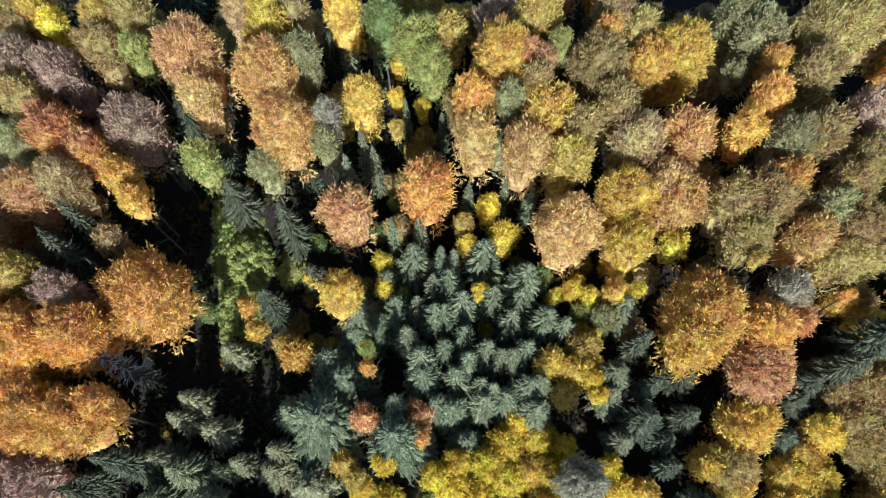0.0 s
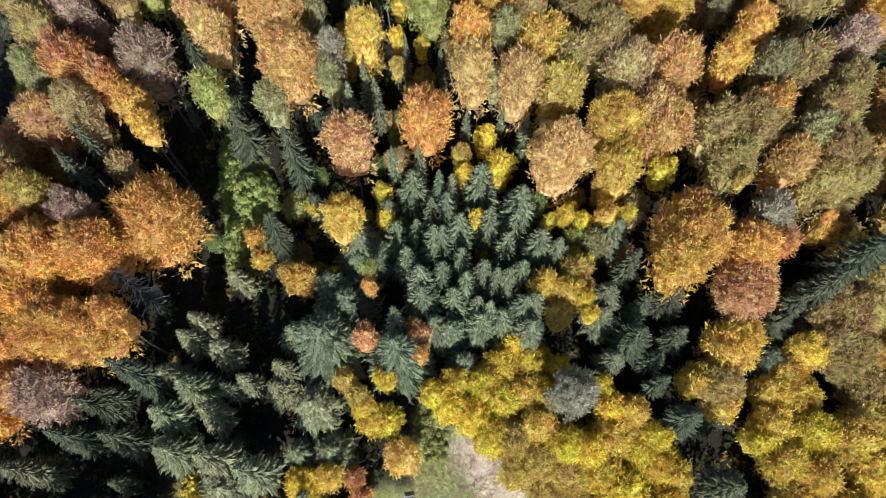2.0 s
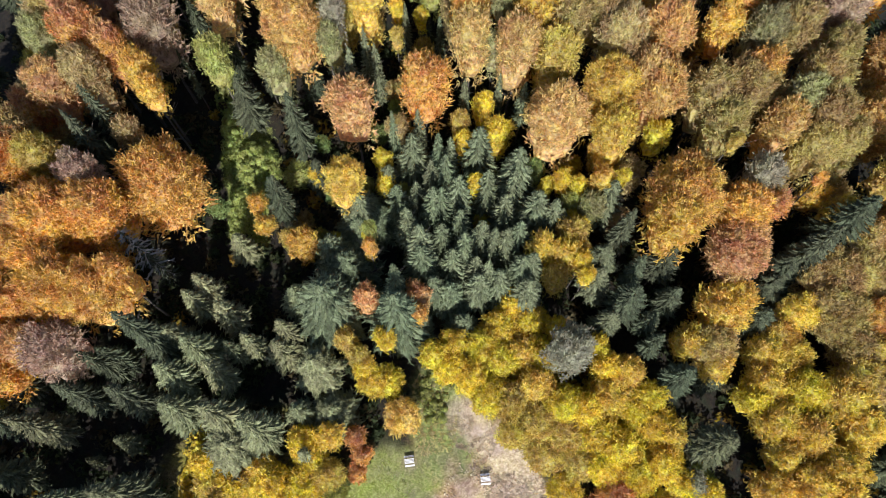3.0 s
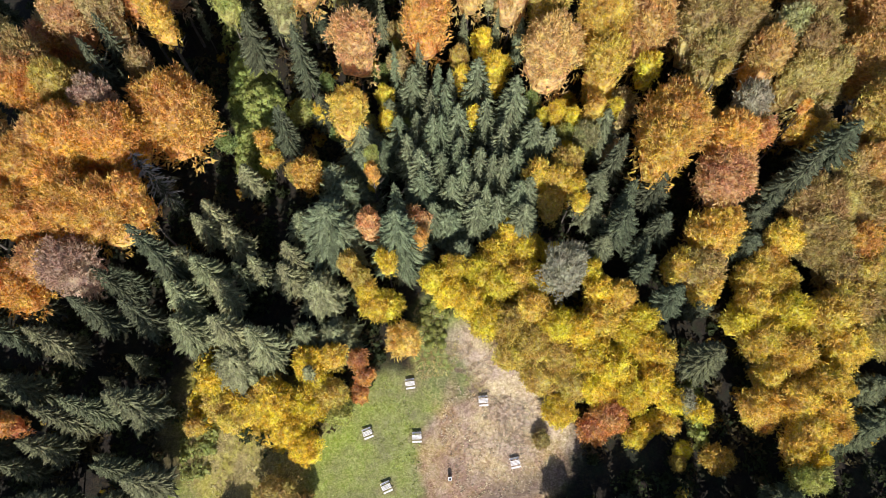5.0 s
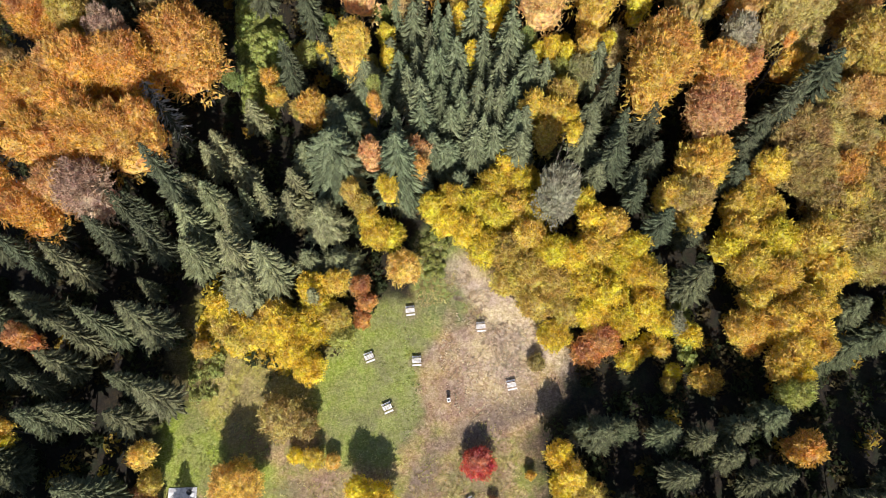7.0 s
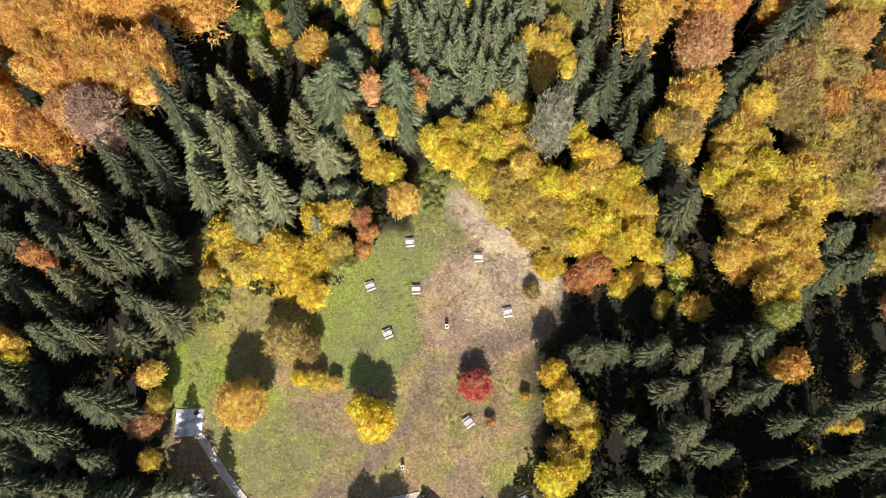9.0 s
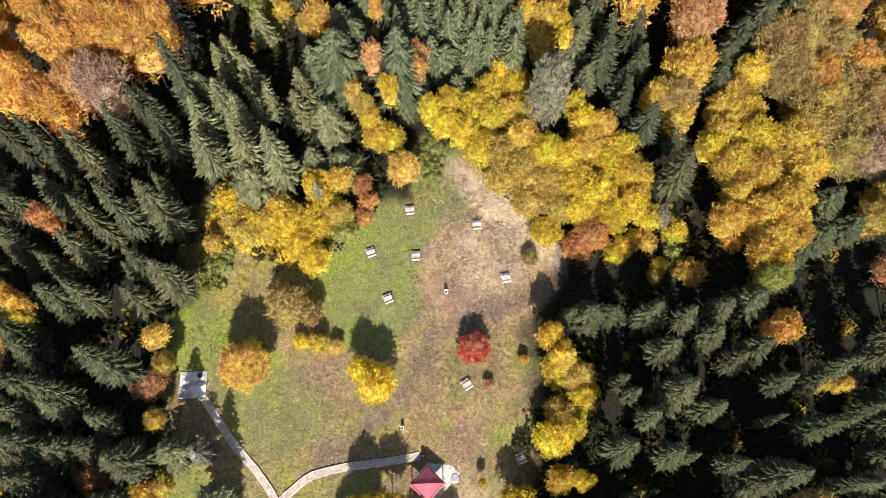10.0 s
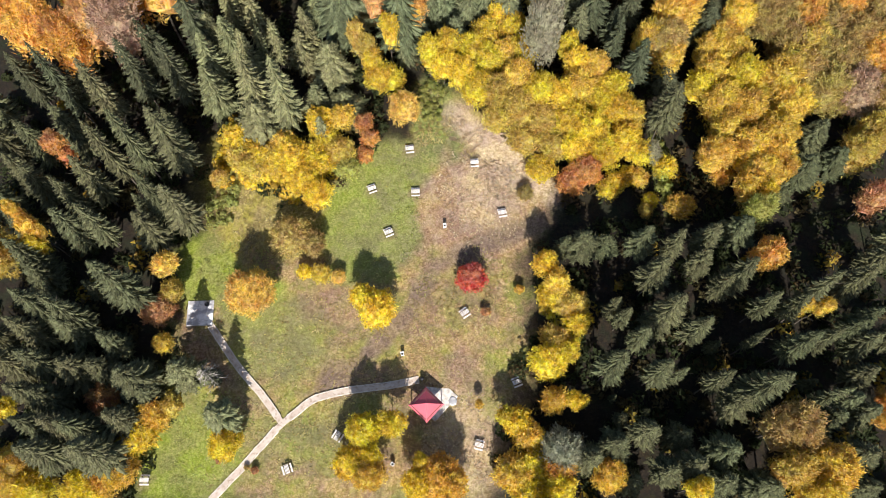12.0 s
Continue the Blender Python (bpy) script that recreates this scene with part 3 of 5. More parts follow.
broadleaf(-15.0, 70.8, 26.9, 3.1, "go")
conifer(-15.4, 70.2, 18.3, 2.2)
broadleaf(-73.1, 70.1, 12.8, 2.2, "ta")
broadleaf(67.8, 70.1, 20.7, 2.5, "ta")
broadleaf(72.6, 70.0, 16.5, 2.4, "yo")
broadleaf(-21.6, 69.4, 28.0, 2.5, "ta")
broadleaf(17.4, 68.9, 19.7, 2.8, "yo")
broadleaf(51.8, 68.9, 21.7, 2.4, "ta")
broadleaf(31.5, 68.7, 22.8, 2.6, "gy")
conifer(-10.7, 68.6, 17.8, 1.2)
broadleaf(-67.5, 68.6, 13.0, 2.8, "ta")
broadleaf(24.9, 68.4, 30.4, 3.5, "ta")
broadleaf(42.5, 68.3, 29.6, 3.2, "gl")
broadleaf(1.1, 68.3, 24.7, 2.8, "yo")
broadleaf(-3.6, 68.2, 23.6, 4.6, "yg")
broadleaf(7.9, 68.2, 28.6, 3.5, "pb")
broadleaf(-28.7, 68.0, 30.6, 3.0, "ta")
broadleaf(62.3, 67.9, 30.7, 3.6, "gy")
conifer(-56.7, 67.9, 14.8, 2.1)
broadleaf(-7.1, 67.8, 14.8, 1.3, "by")
broadleaf(-44.7, 67.7, 31.1, 3.3, "gy")
broadleaf(-48.3, 67.6, 30.9, 3.5, "yo")
broadleaf(-57.7, 67.3, 31.6, 3.1, "go")
broadleaf(-37.1, 67.3, 13.7, 2.8, "ol")
broadleaf(-25.6, 67.2, 30.2, 3.5, "go")
broadleaf(38.4, 66.4, 17.8, 3.0, "ol")
broadleaf(13.5, 65.9, 33.0, 3.9, "yo")
broadleaf(57.5, 65.9, 31.6, 3.9, "gy")
broadleaf(28.0, 65.4, 29.7, 2.8, "gy")
broadleaf(-60.6, 65.1, 31.8, 3.2, "ol")
broadleaf(-54.6, 64.9, 30.8, 2.1, "y")
broadleaf(52.7, 64.6, 31.5, 3.9, "ol")
broadleaf(45.2, 64.4, 30.7, 3.9, "gl")
broadleaf(-69.3, 64.4, 13.5, 2.6, "ta")
broadleaf(-42.2, 64.4, 21.6, 2.1, "yg")
broadleaf(-15.8, 64.3, 13.4, 2.5, "ob")
broadleaf(23.2, 63.8, 30.8, 2.3, "o")
broadleaf(-1.9, 63.6, 24.0, 3.1, "yg")
broadleaf(17.4, 63.6, 24.9, 2.7, "ol")
broadleaf(-48.8, 62.8, 30.2, 3.3, "ob")
conifer(-2.8, 62.8, 17.8, 1.6)
broadleaf(40.6, 62.5, 21.2, 2.5, "ta")
broadleaf(-7.4, 62.4, 14.8, 1.4, "y")
broadleaf(34.0, 62.4, 29.9, 5.1, "go")
broadleaf(-20.5, 62.3, 28.7, 3.0, "gl")
broadleaf(-43.2, 61.5, 29.7, 2.1, "yg")
broadleaf(-62.2, 61.5, 17.8, 2.8, "ta")
broadleaf(-36.1, 61.4, 32.0, 5.2, "pk")
broadleaf(16.0, 60.9, 32.0, 1.6, "yg")
broadleaf(2.5, 60.7, 17.3, 2.9, "ta")
broadleaf(-66.5, 60.6, 15.3, 2.7, "ta")
broadleaf(-3.3, 60.6, 14.8, 1.3, "by")
broadleaf(59.6, 60.2, 14.8, 2.5, "gy")
broadleaf(29.2, 60.0, 30.0, 3.4, "oy")
broadleaf(8.2, 60.0, 33.8, 4.6, "oy")
broadleaf(-11.7, 59.7, 15.3, 2.4, "yo")
broadleaf(41.7, 59.7, 26.4, 1.6, "gl")
broadleaf(-16.2, 59.7, 17.1, 3.1, "yo")
conifer(-5.8, 59.6, 17.7, 1.3)
broadleaf(21.9, 59.4, 31.7, 4.7, "ol")
broadleaf(46.2, 59.4, 30.4, 2.1, "o")
broadleaf(11.5, 59.3, 32.3, 1.9, "ro")
broadleaf(-58.8, 59.0, 32.2, 3.6, "pb")
broadleaf(-25.1, 58.7, 30.9, 5.3, "ru")
conifer(-40.1, 58.7, 20.0, 2.8)
broadleaf(52.0, 58.4, 31.6, 3.7, "ol")
broadleaf(-53.8, 58.2, 31.3, 3.6, "pb")
broadleaf(13.6, 58.1, 32.1, 2.0, "rb")
broadleaf(-3.0, 58.0, 9.4, 2.1, "yo")
broadleaf(-7.3, 57.6, 13.8, 1.3, "yo")
conifer(-0.2, 57.2, 17.7, 1.3)
broadleaf(-44.7, 57.0, 18.4, 2.1, "ob")
broadleaf(66.8, 56.3, 11.2, 3.0, "ol")
conifer(38.6, 56.3, 19.4, 1.2)
broadleaf(-70.4, 56.2, 8.5, 2.6, "yo")
broadleaf(-11.5, 56.0, 27.9, 2.9, "go")
broadleaf(-62.9, 56.0, 17.7, 2.0, "ta")
conifer(-54.3, 55.8, 25.7, 1.9)
broadleaf(-18.9, 55.8, 21.3, 3.1, "yo")
broadleaf(12.8, 55.7, 32.2, 2.2, "ob")
broadleaf(41.2, 55.5, 17.5, 2.7, "oy")
broadleaf(-4.3, 55.4, 9.1, 2.4, "yo")
broadleaf(-34.0, 55.3, 29.7, 3.1, "ot")
conifer(-34.5, 54.5, 18.1, 2.0)
broadleaf(45.1, 54.4, 31.1, 3.0, "o")
broadleaf(55.6, 54.1, 21.9, 2.7, "ol")
broadleaf(-57.8, 54.0, 31.8, 3.3, "ob")
broadleaf(19.0, 54.0, 22.6, 2.9, "ol")
broadleaf(27.4, 54.0, 24.0, 2.9, "ol")
broadleaf(4.0, 53.9, 31.3, 3.2, "o")
broadleaf(-49.6, 53.9, 20.1, 2.9, "ta")
broadleaf(63.3, 53.5, 14.7, 2.9, "ol")
broadleaf(9.2, 53.2, 31.7, 2.2, "gl")
broadleaf(51.5, 53.1, 20.3, 2.5, "ol")
broadleaf(23.6, 53.0, 31.5, 3.3, "ol")
broadleaf(38.0, 53.0, 18.6, 2.6, "ol")
broadleaf(-69.8, 52.9, 9.2, 2.8, "ta")
broadleaf(-16.2, 52.8, 27.6, 2.1, "gt")
broadleaf(-1.7, 52.6, 13.0, 2.1, "ta")
broadleaf(-44.0, 52.3, 28.1, 4.2, "pb")
broadleaf(-61.9, 52.2, 18.3, 2.6, "ol")
broadleaf(14.3, 52.2, 31.3, 4.4, "oy")
conifer(-29.3, 52.0, 16.3, 1.4)
broadleaf(59.1, 52.0, 31.0, 3.6, "pb")
broadleaf(-22.5, 51.9, 28.9, 4.8, "ru")
conifer(-11.9, 51.8, 22.8, 1.9)
conifer(-21.0, 51.0, 18.3, 1.7)
conifer(-41.6, 51.0, 20.6, 1.1)
broadleaf(67.1, 50.7, 13.5, 2.5, "ta")
conifer(-22.5, 50.5, 18.0, 1.2)
broadleaf(-53.9, 50.3, 30.3, 3.8, "ro")
broadleaf(18.9, 50.2, 30.5, 2.8, "ol")
broadleaf(-66.8, 50.2, 12.3, 2.5, "ta")
broadleaf(8.4, 50.1, 23.3, 2.1, "gl")
broadleaf(-7.0, 49.9, 10.2, 2.5, "ol")
conifer(-10.2, 49.9, 21.4, 1.8)
broadleaf(41.4, 49.7, 30.8, 2.8, "oy")
broadleaf(-16.8, 49.4, 25.9, 2.1, "gl")
broadleaf(-59.4, 49.2, 28.3, 2.9, "gl")
broadleaf(4.5, 49.2, 29.8, 3.5, "ot")
broadleaf(-2.2, 48.9, 11.2, 2.0, "ol")
broadleaf(51.8, 48.8, 31.4, 3.6, "ol")
broadleaf(33.2, 48.6, 31.5, 4.2, "ru")
broadleaf(47.2, 48.4, 31.3, 3.3, "gl")
broadleaf(-26.0, 48.2, 22.2, 2.7, "gl")
broadleaf(26.5, 47.9, 31.6, 4.1, "ta")
broadleaf(-49.1, 47.6, 28.8, 3.0, "ro")
broadleaf(11.4, 47.5, 30.6, 3.8, "ot")
broadleaf(-34.4, 47.4, 25.5, 2.6, "yg")
broadleaf(-69.0, 47.3, 12.9, 2.0, "ta")
broadleaf(-15.7, 47.1, 8.5, 1.5, "yg")
broadleaf(-7.7, 47.1, 9.1, 1.3, "yg")
broadleaf(62.4, 46.8, 19.7, 2.8, "ol")
broadleaf(67.8, 46.6, 14.9, 2.9, "ol")
conifer(-13.6, 46.5, 25.8, 2.3)
conifer(-32.1, 46.5, 17.5, 3.6)
broadleaf(58.2, 46.2, 30.2, 3.3, "ol")
conifer(9.3, 46.2, 19.3, 1.4)
broadleaf(17.3, 46.0, 29.8, 3.6, "yo")
broadleaf(37.2, 45.9, 22.1, 2.7, "ob")
broadleaf(21.0, 45.6, 7.0, 1.8, "gr")
conifer(3.8, 45.4, 19.1, 1.5)
broadleaf(-6.5, 45.0, 7.5, 1.6, "yg")
broadleaf(-62.7, 44.8, 13.1, 2.0, "yo")
broadleaf(-44.4, 44.2, 27.5, 2.7, "oy")
conifer(13.1, 44.2, 19.8, 1.9)
broadleaf(-14.4, 44.0, 8.9, 1.6, "gr")
broadleaf(-2.3, 43.8, 25.3, 4.4, "o")
broadleaf(6.8, 43.4, 17.2, 2.0, "by")
broadleaf(46.8, 43.0, 29.8, 2.6, "o")
broadleaf(-51.7, 42.8, 29.6, 3.3, "ta")
broadleaf(-66.6, 42.7, 13.5, 2.8, "ta")
broadleaf(55.0, 42.6, 29.8, 3.3, "ob")
broadleaf(60.0, 42.3, 20.0, 2.8, "ol")
broadleaf(29.8, 42.1, 30.3, 2.8, "ot")
broadleaf(-57.5, 42.0, 28.2, 3.3, "pk")
broadleaf(-10.1, 42.0, 9.5, 1.6, "gr")
broadleaf(45.4, 41.6, 28.2, 4.7, "ob")
broadleaf(-7.1, 41.3, 14.2, 1.9, "ta")
broadleaf(3.0, 41.1, 16.0, 1.7, "yo")
broadleaf(39.9, 40.7, 28.3, 4.1, "ol")
broadleaf(24.8, 40.6, 30.1, 4.7, "oy")
broadleaf(-19.7, 40.6, 8.8, 1.4, "gr")
broadleaf(-42.4, 40.5, 26.9, 2.0, "oy")
conifer(-22.7, 40.4, 23.8, 3.2)
broadleaf(32.2, 40.0, 30.2, 3.7, "ru")
conifer(-7.5, 39.9, 19.2, 1.4)
broadleaf(-62.2, 39.8, 23.0, 3.3, "ro")
conifer(-3.5, 39.7, 20.1, 1.8)
broadleaf(-13.5, 39.6, 26.0, 4.2, "pk")
broadleaf(-67.9, 39.6, 15.0, 2.1, "ta")
broadleaf(9.3, 39.3, 17.0, 2.3, "y")
broadleaf(52.7, 38.9, 29.1, 2.8, "gl")
conifer(-50.8, 38.8, 28.5, 2.7)
broadleaf(3.5, 38.2, 15.0, 1.6, "by")
broadleaf(17.0, 37.2, 27.7, 5.0, "ot")
broadleaf(11.9, 37.1, 7.5, 1.7, "gr")
broadleaf(-24.2, 37.0, 5.5, 2.9, "yg")
broadleaf(-47.6, 37.0, 21.2, 2.3, "ta")
broadleaf(21.8, 36.9, 8.7, 1.7, "y")
broadleaf(56.0, 36.6, 29.3, 3.5, "ob")
broadleaf(-9.3, 36.6, 12.0, 1.6, "by")
broadleaf(64.2, 36.6, 12.9, 2.9, "ta")
broadleaf(-58.1, 36.4, 18.1, 2.9, "ol")
broadleaf(41.8, 36.1, 27.8, 3.6, "ol")
broadleaf(32.6, 35.8, 22.3, 2.1, "by")
broadleaf(49.5, 35.5, 28.5, 3.4, "ru")
conifer(5.6, 35.4, 20.7, 1.6)
conifer(-53.2, 35.4, 27.7, 1.9)
broadleaf(25.1, 34.8, 28.4, 3.7, "go")
broadleaf(-20.4, 34.4, 10.4, 1.1, "y")
broadleaf(59.7, 34.2, 25.3, 3.2, "gy")
broadleaf(38.4, 34.1, 15.8, 2.2, "ol")
broadleaf(-12.3, 34.0, 6.8, 1.6, "yg")
broadleaf(29.6, 33.3, 15.8, 2.7, "ta")
broadleaf(55.1, 33.3, 26.3, 3.3, "gy")
broadleaf(14.6, 32.9, 16.0, 1.7, "gr")
broadleaf(-9.0, 32.9, 11.0, 1.7, "by")
conifer(-47.9, 32.4, 24.1, 1.1)
broadleaf(42.1, 32.3, 25.8, 1.1, "yo")
broadleaf(-6.0, 32.0, 9.5, 1.3, "yg")
broadleaf(16.6, 31.7, 8.1, 1.4, "gr")
broadleaf(-17.3, 31.6, 7.5, 1.6, "gr")
broadleaf(5.5, 30.9, 15.4, 1.4, "by")
broadleaf(18.6, 30.7, 16.9, 1.5, "y")
broadleaf(-57.3, 30.4, 28.3, 3.2, "yo")
broadleaf(-30.2, 30.4, 8.1, 1.8, "oy")
broadleaf(62.0, 30.1, 14.2, 2.5, "ol")
broadleaf(24.3, 29.9, 20.2, 1.9, "go")
broadleaf(21.2, 29.9, 16.9, 1.5, "y")
broadleaf(16.3, 29.8, 16.7, 1.2, "by")
broadleaf(58.9, 29.8, 15.2, 2.3, "oy")
conifer(-25.2, 29.8, 18.5, 2.1)
broadleaf(27.3, 29.8, 19.7, 1.2, "by")
broadleaf(51.6, 29.6, 16.3, 2.6, "ta")
broadleaf(-36.4, 29.5, 9.1, 1.8, "gr")
broadleaf(41.7, 29.4, 18.2, 2.8, "ol")
broadleaf(-14.2, 29.1, 22.9, 3.3, "go")
broadleaf(47.2, 29.0, 24.9, 2.8, "gt")
broadleaf(-22.9, 28.7, 4.8, 2.1, "ol")
broadleaf(-41.3, 28.7, 25.5, 6.7, "o")
broadleaf(55.4, 28.4, 21.9, 0.9, "o")
broadleaf(20.1, 28.1, 14.9, 1.5, "yg")
broadleaf(-51.1, 28.0, 27.5, 3.2, "pb")
broadleaf(23.2, 26.8, 17.4, 2.3, "gl")
broadleaf(-28.6, 26.8, 8.1, 1.8, "oy")
broadleaf(6.5, 26.8, 8.6, 1.5, "by")
broadleaf(35.4, 26.0, 26.9, 5.9, "o")
broadleaf(28.3, 25.9, 12.4, 2.1, "ta")
broadleaf(60.7, 25.7, 18.5, 2.3, "yo")
broadleaf(48.9, 25.3, 21.5, 2.5, "ro")
broadleaf(20.3, 25.3, 14.0, 1.7, "by")
broadleaf(-19.5, 25.2, 6.8, 1.4, "yg")
broadleaf(-24.4, 25.1, 7.0, 2.0, "yo")
broadleaf(-17.2, 24.6, 6.9, 1.4, "by")
broadleaf(44.5, 24.1, 24.1, 3.9, "o")
broadleaf(-54.6, 22.1, 28.9, 5.4, "do")
broadleaf(-48.4, 22.1, 28.6, 4.9, "do")
broadleaf(43.8, 18.6, 21.2, 4.3, "rb")
broadleaf(33.6, 21.7, 26.8, 4.2, "oy")
broadleaf(44.1, 19.8, 21.4, 4.6, "pk")
broadleaf(42.8, 11.7, 15.3, 4.4, "go")
broadleaf(44.9, 13.1, 16.1, 3.1, "go")
broadleaf(40.8, 6.3, 14.4, 4.0, "gy")
broadleaf(37.6, 7.1, 13.8, 2.7, "go")
broadleaf(41.5, 3.6, 12.8, 2.8, "go")
broadleaf(52.5, 5.7, 12.0, 5.1, "go")
broadleaf(54.5, 11.3, 14.3, 3.3, "go")
broadleaf(59.7, 16.5, 16.8, 5.6, "ob")
broadleaf(63.5, 17.2, 16.5, 4.7, "gy")
broadleaf(60.6, 10.2, 15.8, 5.1, "gy")
broadleaf(62.5, 6.3, 14.4, 4.0, "ob")
broadleaf(-55.0, 20.4, 29.1, 3.9, "o")
broadleaf(-53.6, 12.0, 27.2, 5.4, "o")
broadleaf(-48.3, 11.3, 27.0, 4.9, "o")
broadleaf(-55.4, 15.4, 27.6, 3.5, "o")
broadleaf(-44.9, 13.3, 26.6, 2.9, "o")
broadleaf(-53.2, 3.7, 24.9, 4.4, "pb")
broadleaf(-21.6, 22.2, 14.0, 2.5, "oy")
broadleaf(-10.3, 21.1, 21.0, 1.2, "yg")
broadleaf(-10.3, 19.1, 19.8, 1.2, "o")
broadleaf(-11.1, 13.0, 16.2, 2.2, "pk")
broadleaf(-3.5, 13.5, 15.3, 2.4, "pk")
broadleaf(-3.6, 10.2, 15.9, 1.7, "o")
broadleaf(19.9, 22.3, 17.8, 2.6, "yo")
broadleaf(19.1, 19.3, 17.7, 2.6, "go")
broadleaf(15.6, 20.2, 17.3, 2.6, "go")
broadleaf(17.4, 16.1, 15.9, 2.1, "yo")
broadleaf(21.0, 18.1, 17.3, 1.5, "y")
broadleaf(21.7, 15.8, 16.8, 1.4, "y")
broadleaf(-1.2, 5.3, 11.9, 2.4, "y")
broadleaf(2.0, 7.4, 11.3, 2.1, "y")
broadleaf(1.5, 3.6, 9.7, 3.1, "y")
broadleaf(4.8, 2.2, 9.5, 3.1, "y")
broadleaf(6.6, 6.9, 9.9, 3.1, "y")
broadleaf(9.5, 9.9, 10.0, 3.6, "y")
broadleaf(11.4, 13.4, 10.6, 2.7, "y")
broadleaf(14.1, 10.6, 10.5, 2.9, "y")
broadleaf(9.4, 5.1, 10.0, 3.2, "y")
broadleaf(13.1, 6.0, 10.2, 3.1, "go")
broadleaf(7.5, -0.4, 9.0, 3.3, "y")
broadleaf(11.2, -1.3, 9.4, 3.5, "yo")
broadleaf(14.7, 0.9, 11.0, 3.0, "go")
broadleaf(15.7, 5.5, 11.2, 2.7, "y")
broadleaf(17.7, 9.2, 11.4, 1.9, "y")
broadleaf(11.2, -5.6, 7.5, 3.1, "yo")
broadleaf(14.8, -4.0, 9.1, 3.6, "yo")
broadleaf(18.7, -1.9, 11.2, 3.1, "y")
broadleaf(19.5, -5.6, 7.9, 3.7, "yo")
broadleaf(15.9, -8.8, 5.0, 3.4, "yo")
broadleaf(19.0, -14.2, 3.7, 3.1, "by")
broadleaf(21.4, -9.7, 4.7, 3.6, "yo")
broadleaf(24.0, -5.7, 8.4, 4.0, "y")
broadleaf(25.8, -0.5, 10.3, 3.5, "go")
broadleaf(28.5, 2.9, 10.7, 2.9, "go")
broadleaf(25.2, 3.5, 11.5, 2.5, "y")
broadleaf(24.0, 6.4, 11.6, 2.1, "y")
broadleaf(29.6, -2.1, 9.0, 3.7, "y")
broadleaf(32.0, -0.7, 10.1, 2.7, "y")
broadleaf(33.0, -4.9, 9.0, 3.6, "y")
broadleaf(27.5, -8.4, 8.3, 3.7, "by")
broadleaf(24.8, -10.9, 6.3, 3.1, "by")
broadleaf(30.0, -12.0, 8.0, 3.6, "y")
broadleaf(33.6, -10.3, 8.5, 3.4, "y")
broadleaf(35.9, -13.1, 8.4, 2.5, "y")
broadleaf(34.9, -6.1, 9.2, 2.8, "go")
broadleaf(21.8, -2.7, 10.6, 2.7, "y")
broadleaf(26.5, -15.3, 5.9, 3.4, "ro")
broadleaf(24.0, -17.0, 4.7, 2.7, "ro")
broadleaf(32.0, -17.0, 4.0, 2.0, "y")
broadleaf(36.0, -16.1, 4.5, 2.0, "go")
broadleaf(41.1, -14.4, 5.0, 2.3, "y")
broadleaf(43.1, -21.5, 5.0, 2.5, "go")
broadleaf(37.1, -22.2, 3.5, 1.4, "yo")
broadleaf(37.6, -13.2, 8.5, 2.0, "gt")
broadleaf(-14.2, 7.1, 14.0, 1.9, "yo")
broadleaf(-12.4, 4.8, 12.9, 1.9, "yo")
broadleaf(-10.5, 2.0, 8.5, 2.9, "y")
broadleaf(-11.7, 3.5, 11.2, 1.9, "y")
broadleaf(-8.3, 1.9, 7.2, 2.7, "y")
broadleaf(-8.2, 6.7, 16.2, 1.8, "y")
broadleaf(-13.0, -6.4, 5.6, 1.9, "ro")
broadleaf(-12.9, -11.6, 3.4, 1.6, "ro")
broadleaf(-12.0, -9.0, 4.8, 1.8, "ro")
broadleaf(-20.0, -9.2, 7.1, 3.1, "y")
broadleaf(-21.5, -13.8, 7.5, 3.7, "y")
broadleaf(-25.1, -13.9, 8.1, 3.7, "y")
broadleaf(-26.9, -11.3, 7.8, 2.9, "go")
broadleaf(-17.1, -12.0, 7.0, 3.0, "yo")
broadleaf(-16.6, -6.4, 8.4, 2.4, "go")
broadleaf(-20.6, -7.4, 8.6, 2.9, "y")
broadleaf(-16.0, -14.7, 5.6, 2.4, "yg")
broadleaf(-29.5, -13.9, 7.6, 3.1, "go")
broadleaf(-23.0, -17.4, 7.7, 3.1, "y")
broadleaf(-20.8, -20.0, 7.0, 2.9, "y")
broadleaf(-31.2, -13.2, 7.9, 2.7, "y")
broadleaf(-32.3, -15.8, 7.7, 2.3, "yo")
broadleaf(-35.2, -10.6, 8.7, 2.5, "y")
broadleaf(-34.7, -13.2, 7.2, 2.5, "yo")
broadleaf(-38.6, -16.9, 5.0, 1.6, "yo")
broadleaf(51.8, 8.4, 11.9, 3.4, "go")
broadleaf(49.5, 5.5, 12.0, 3.4, "go")
broadleaf(48.9, 0.7, 12.2, 3.3, "go")
broadleaf(54.1, -0.3, 13.2, 3.9, "y")
broadleaf(50.0, -4.8, 12.7, 3.6, "go")
broadleaf(46.9, -1.2, 12.0, 2.8, "y")
broadleaf(54.0, -6.8, 13.4, 3.6, "go")
broadleaf(50.4, -9.3, 12.2, 2.8, "go")
broadleaf(60.1, -1.3, 14.0, 4.3, "go")
broadleaf(64.8, 0.5, 14.1, 4.4, "gy")
broadleaf(68.2, -2.9, 14.4, 5.1, "gy")
broadleaf(61.9, -5.9, 13.9, 3.9, "go")
broadleaf(68.7, 3.3, 14.4, 4.5, "gy")
broadleaf(59.1, 12.8, 16.3, 4.4, "gy")
broadleaf(65.6, 10.4, 15.4, 4.5, "o")
broadleaf(68.0, 15.1, 16.3, 5.0, "ob")
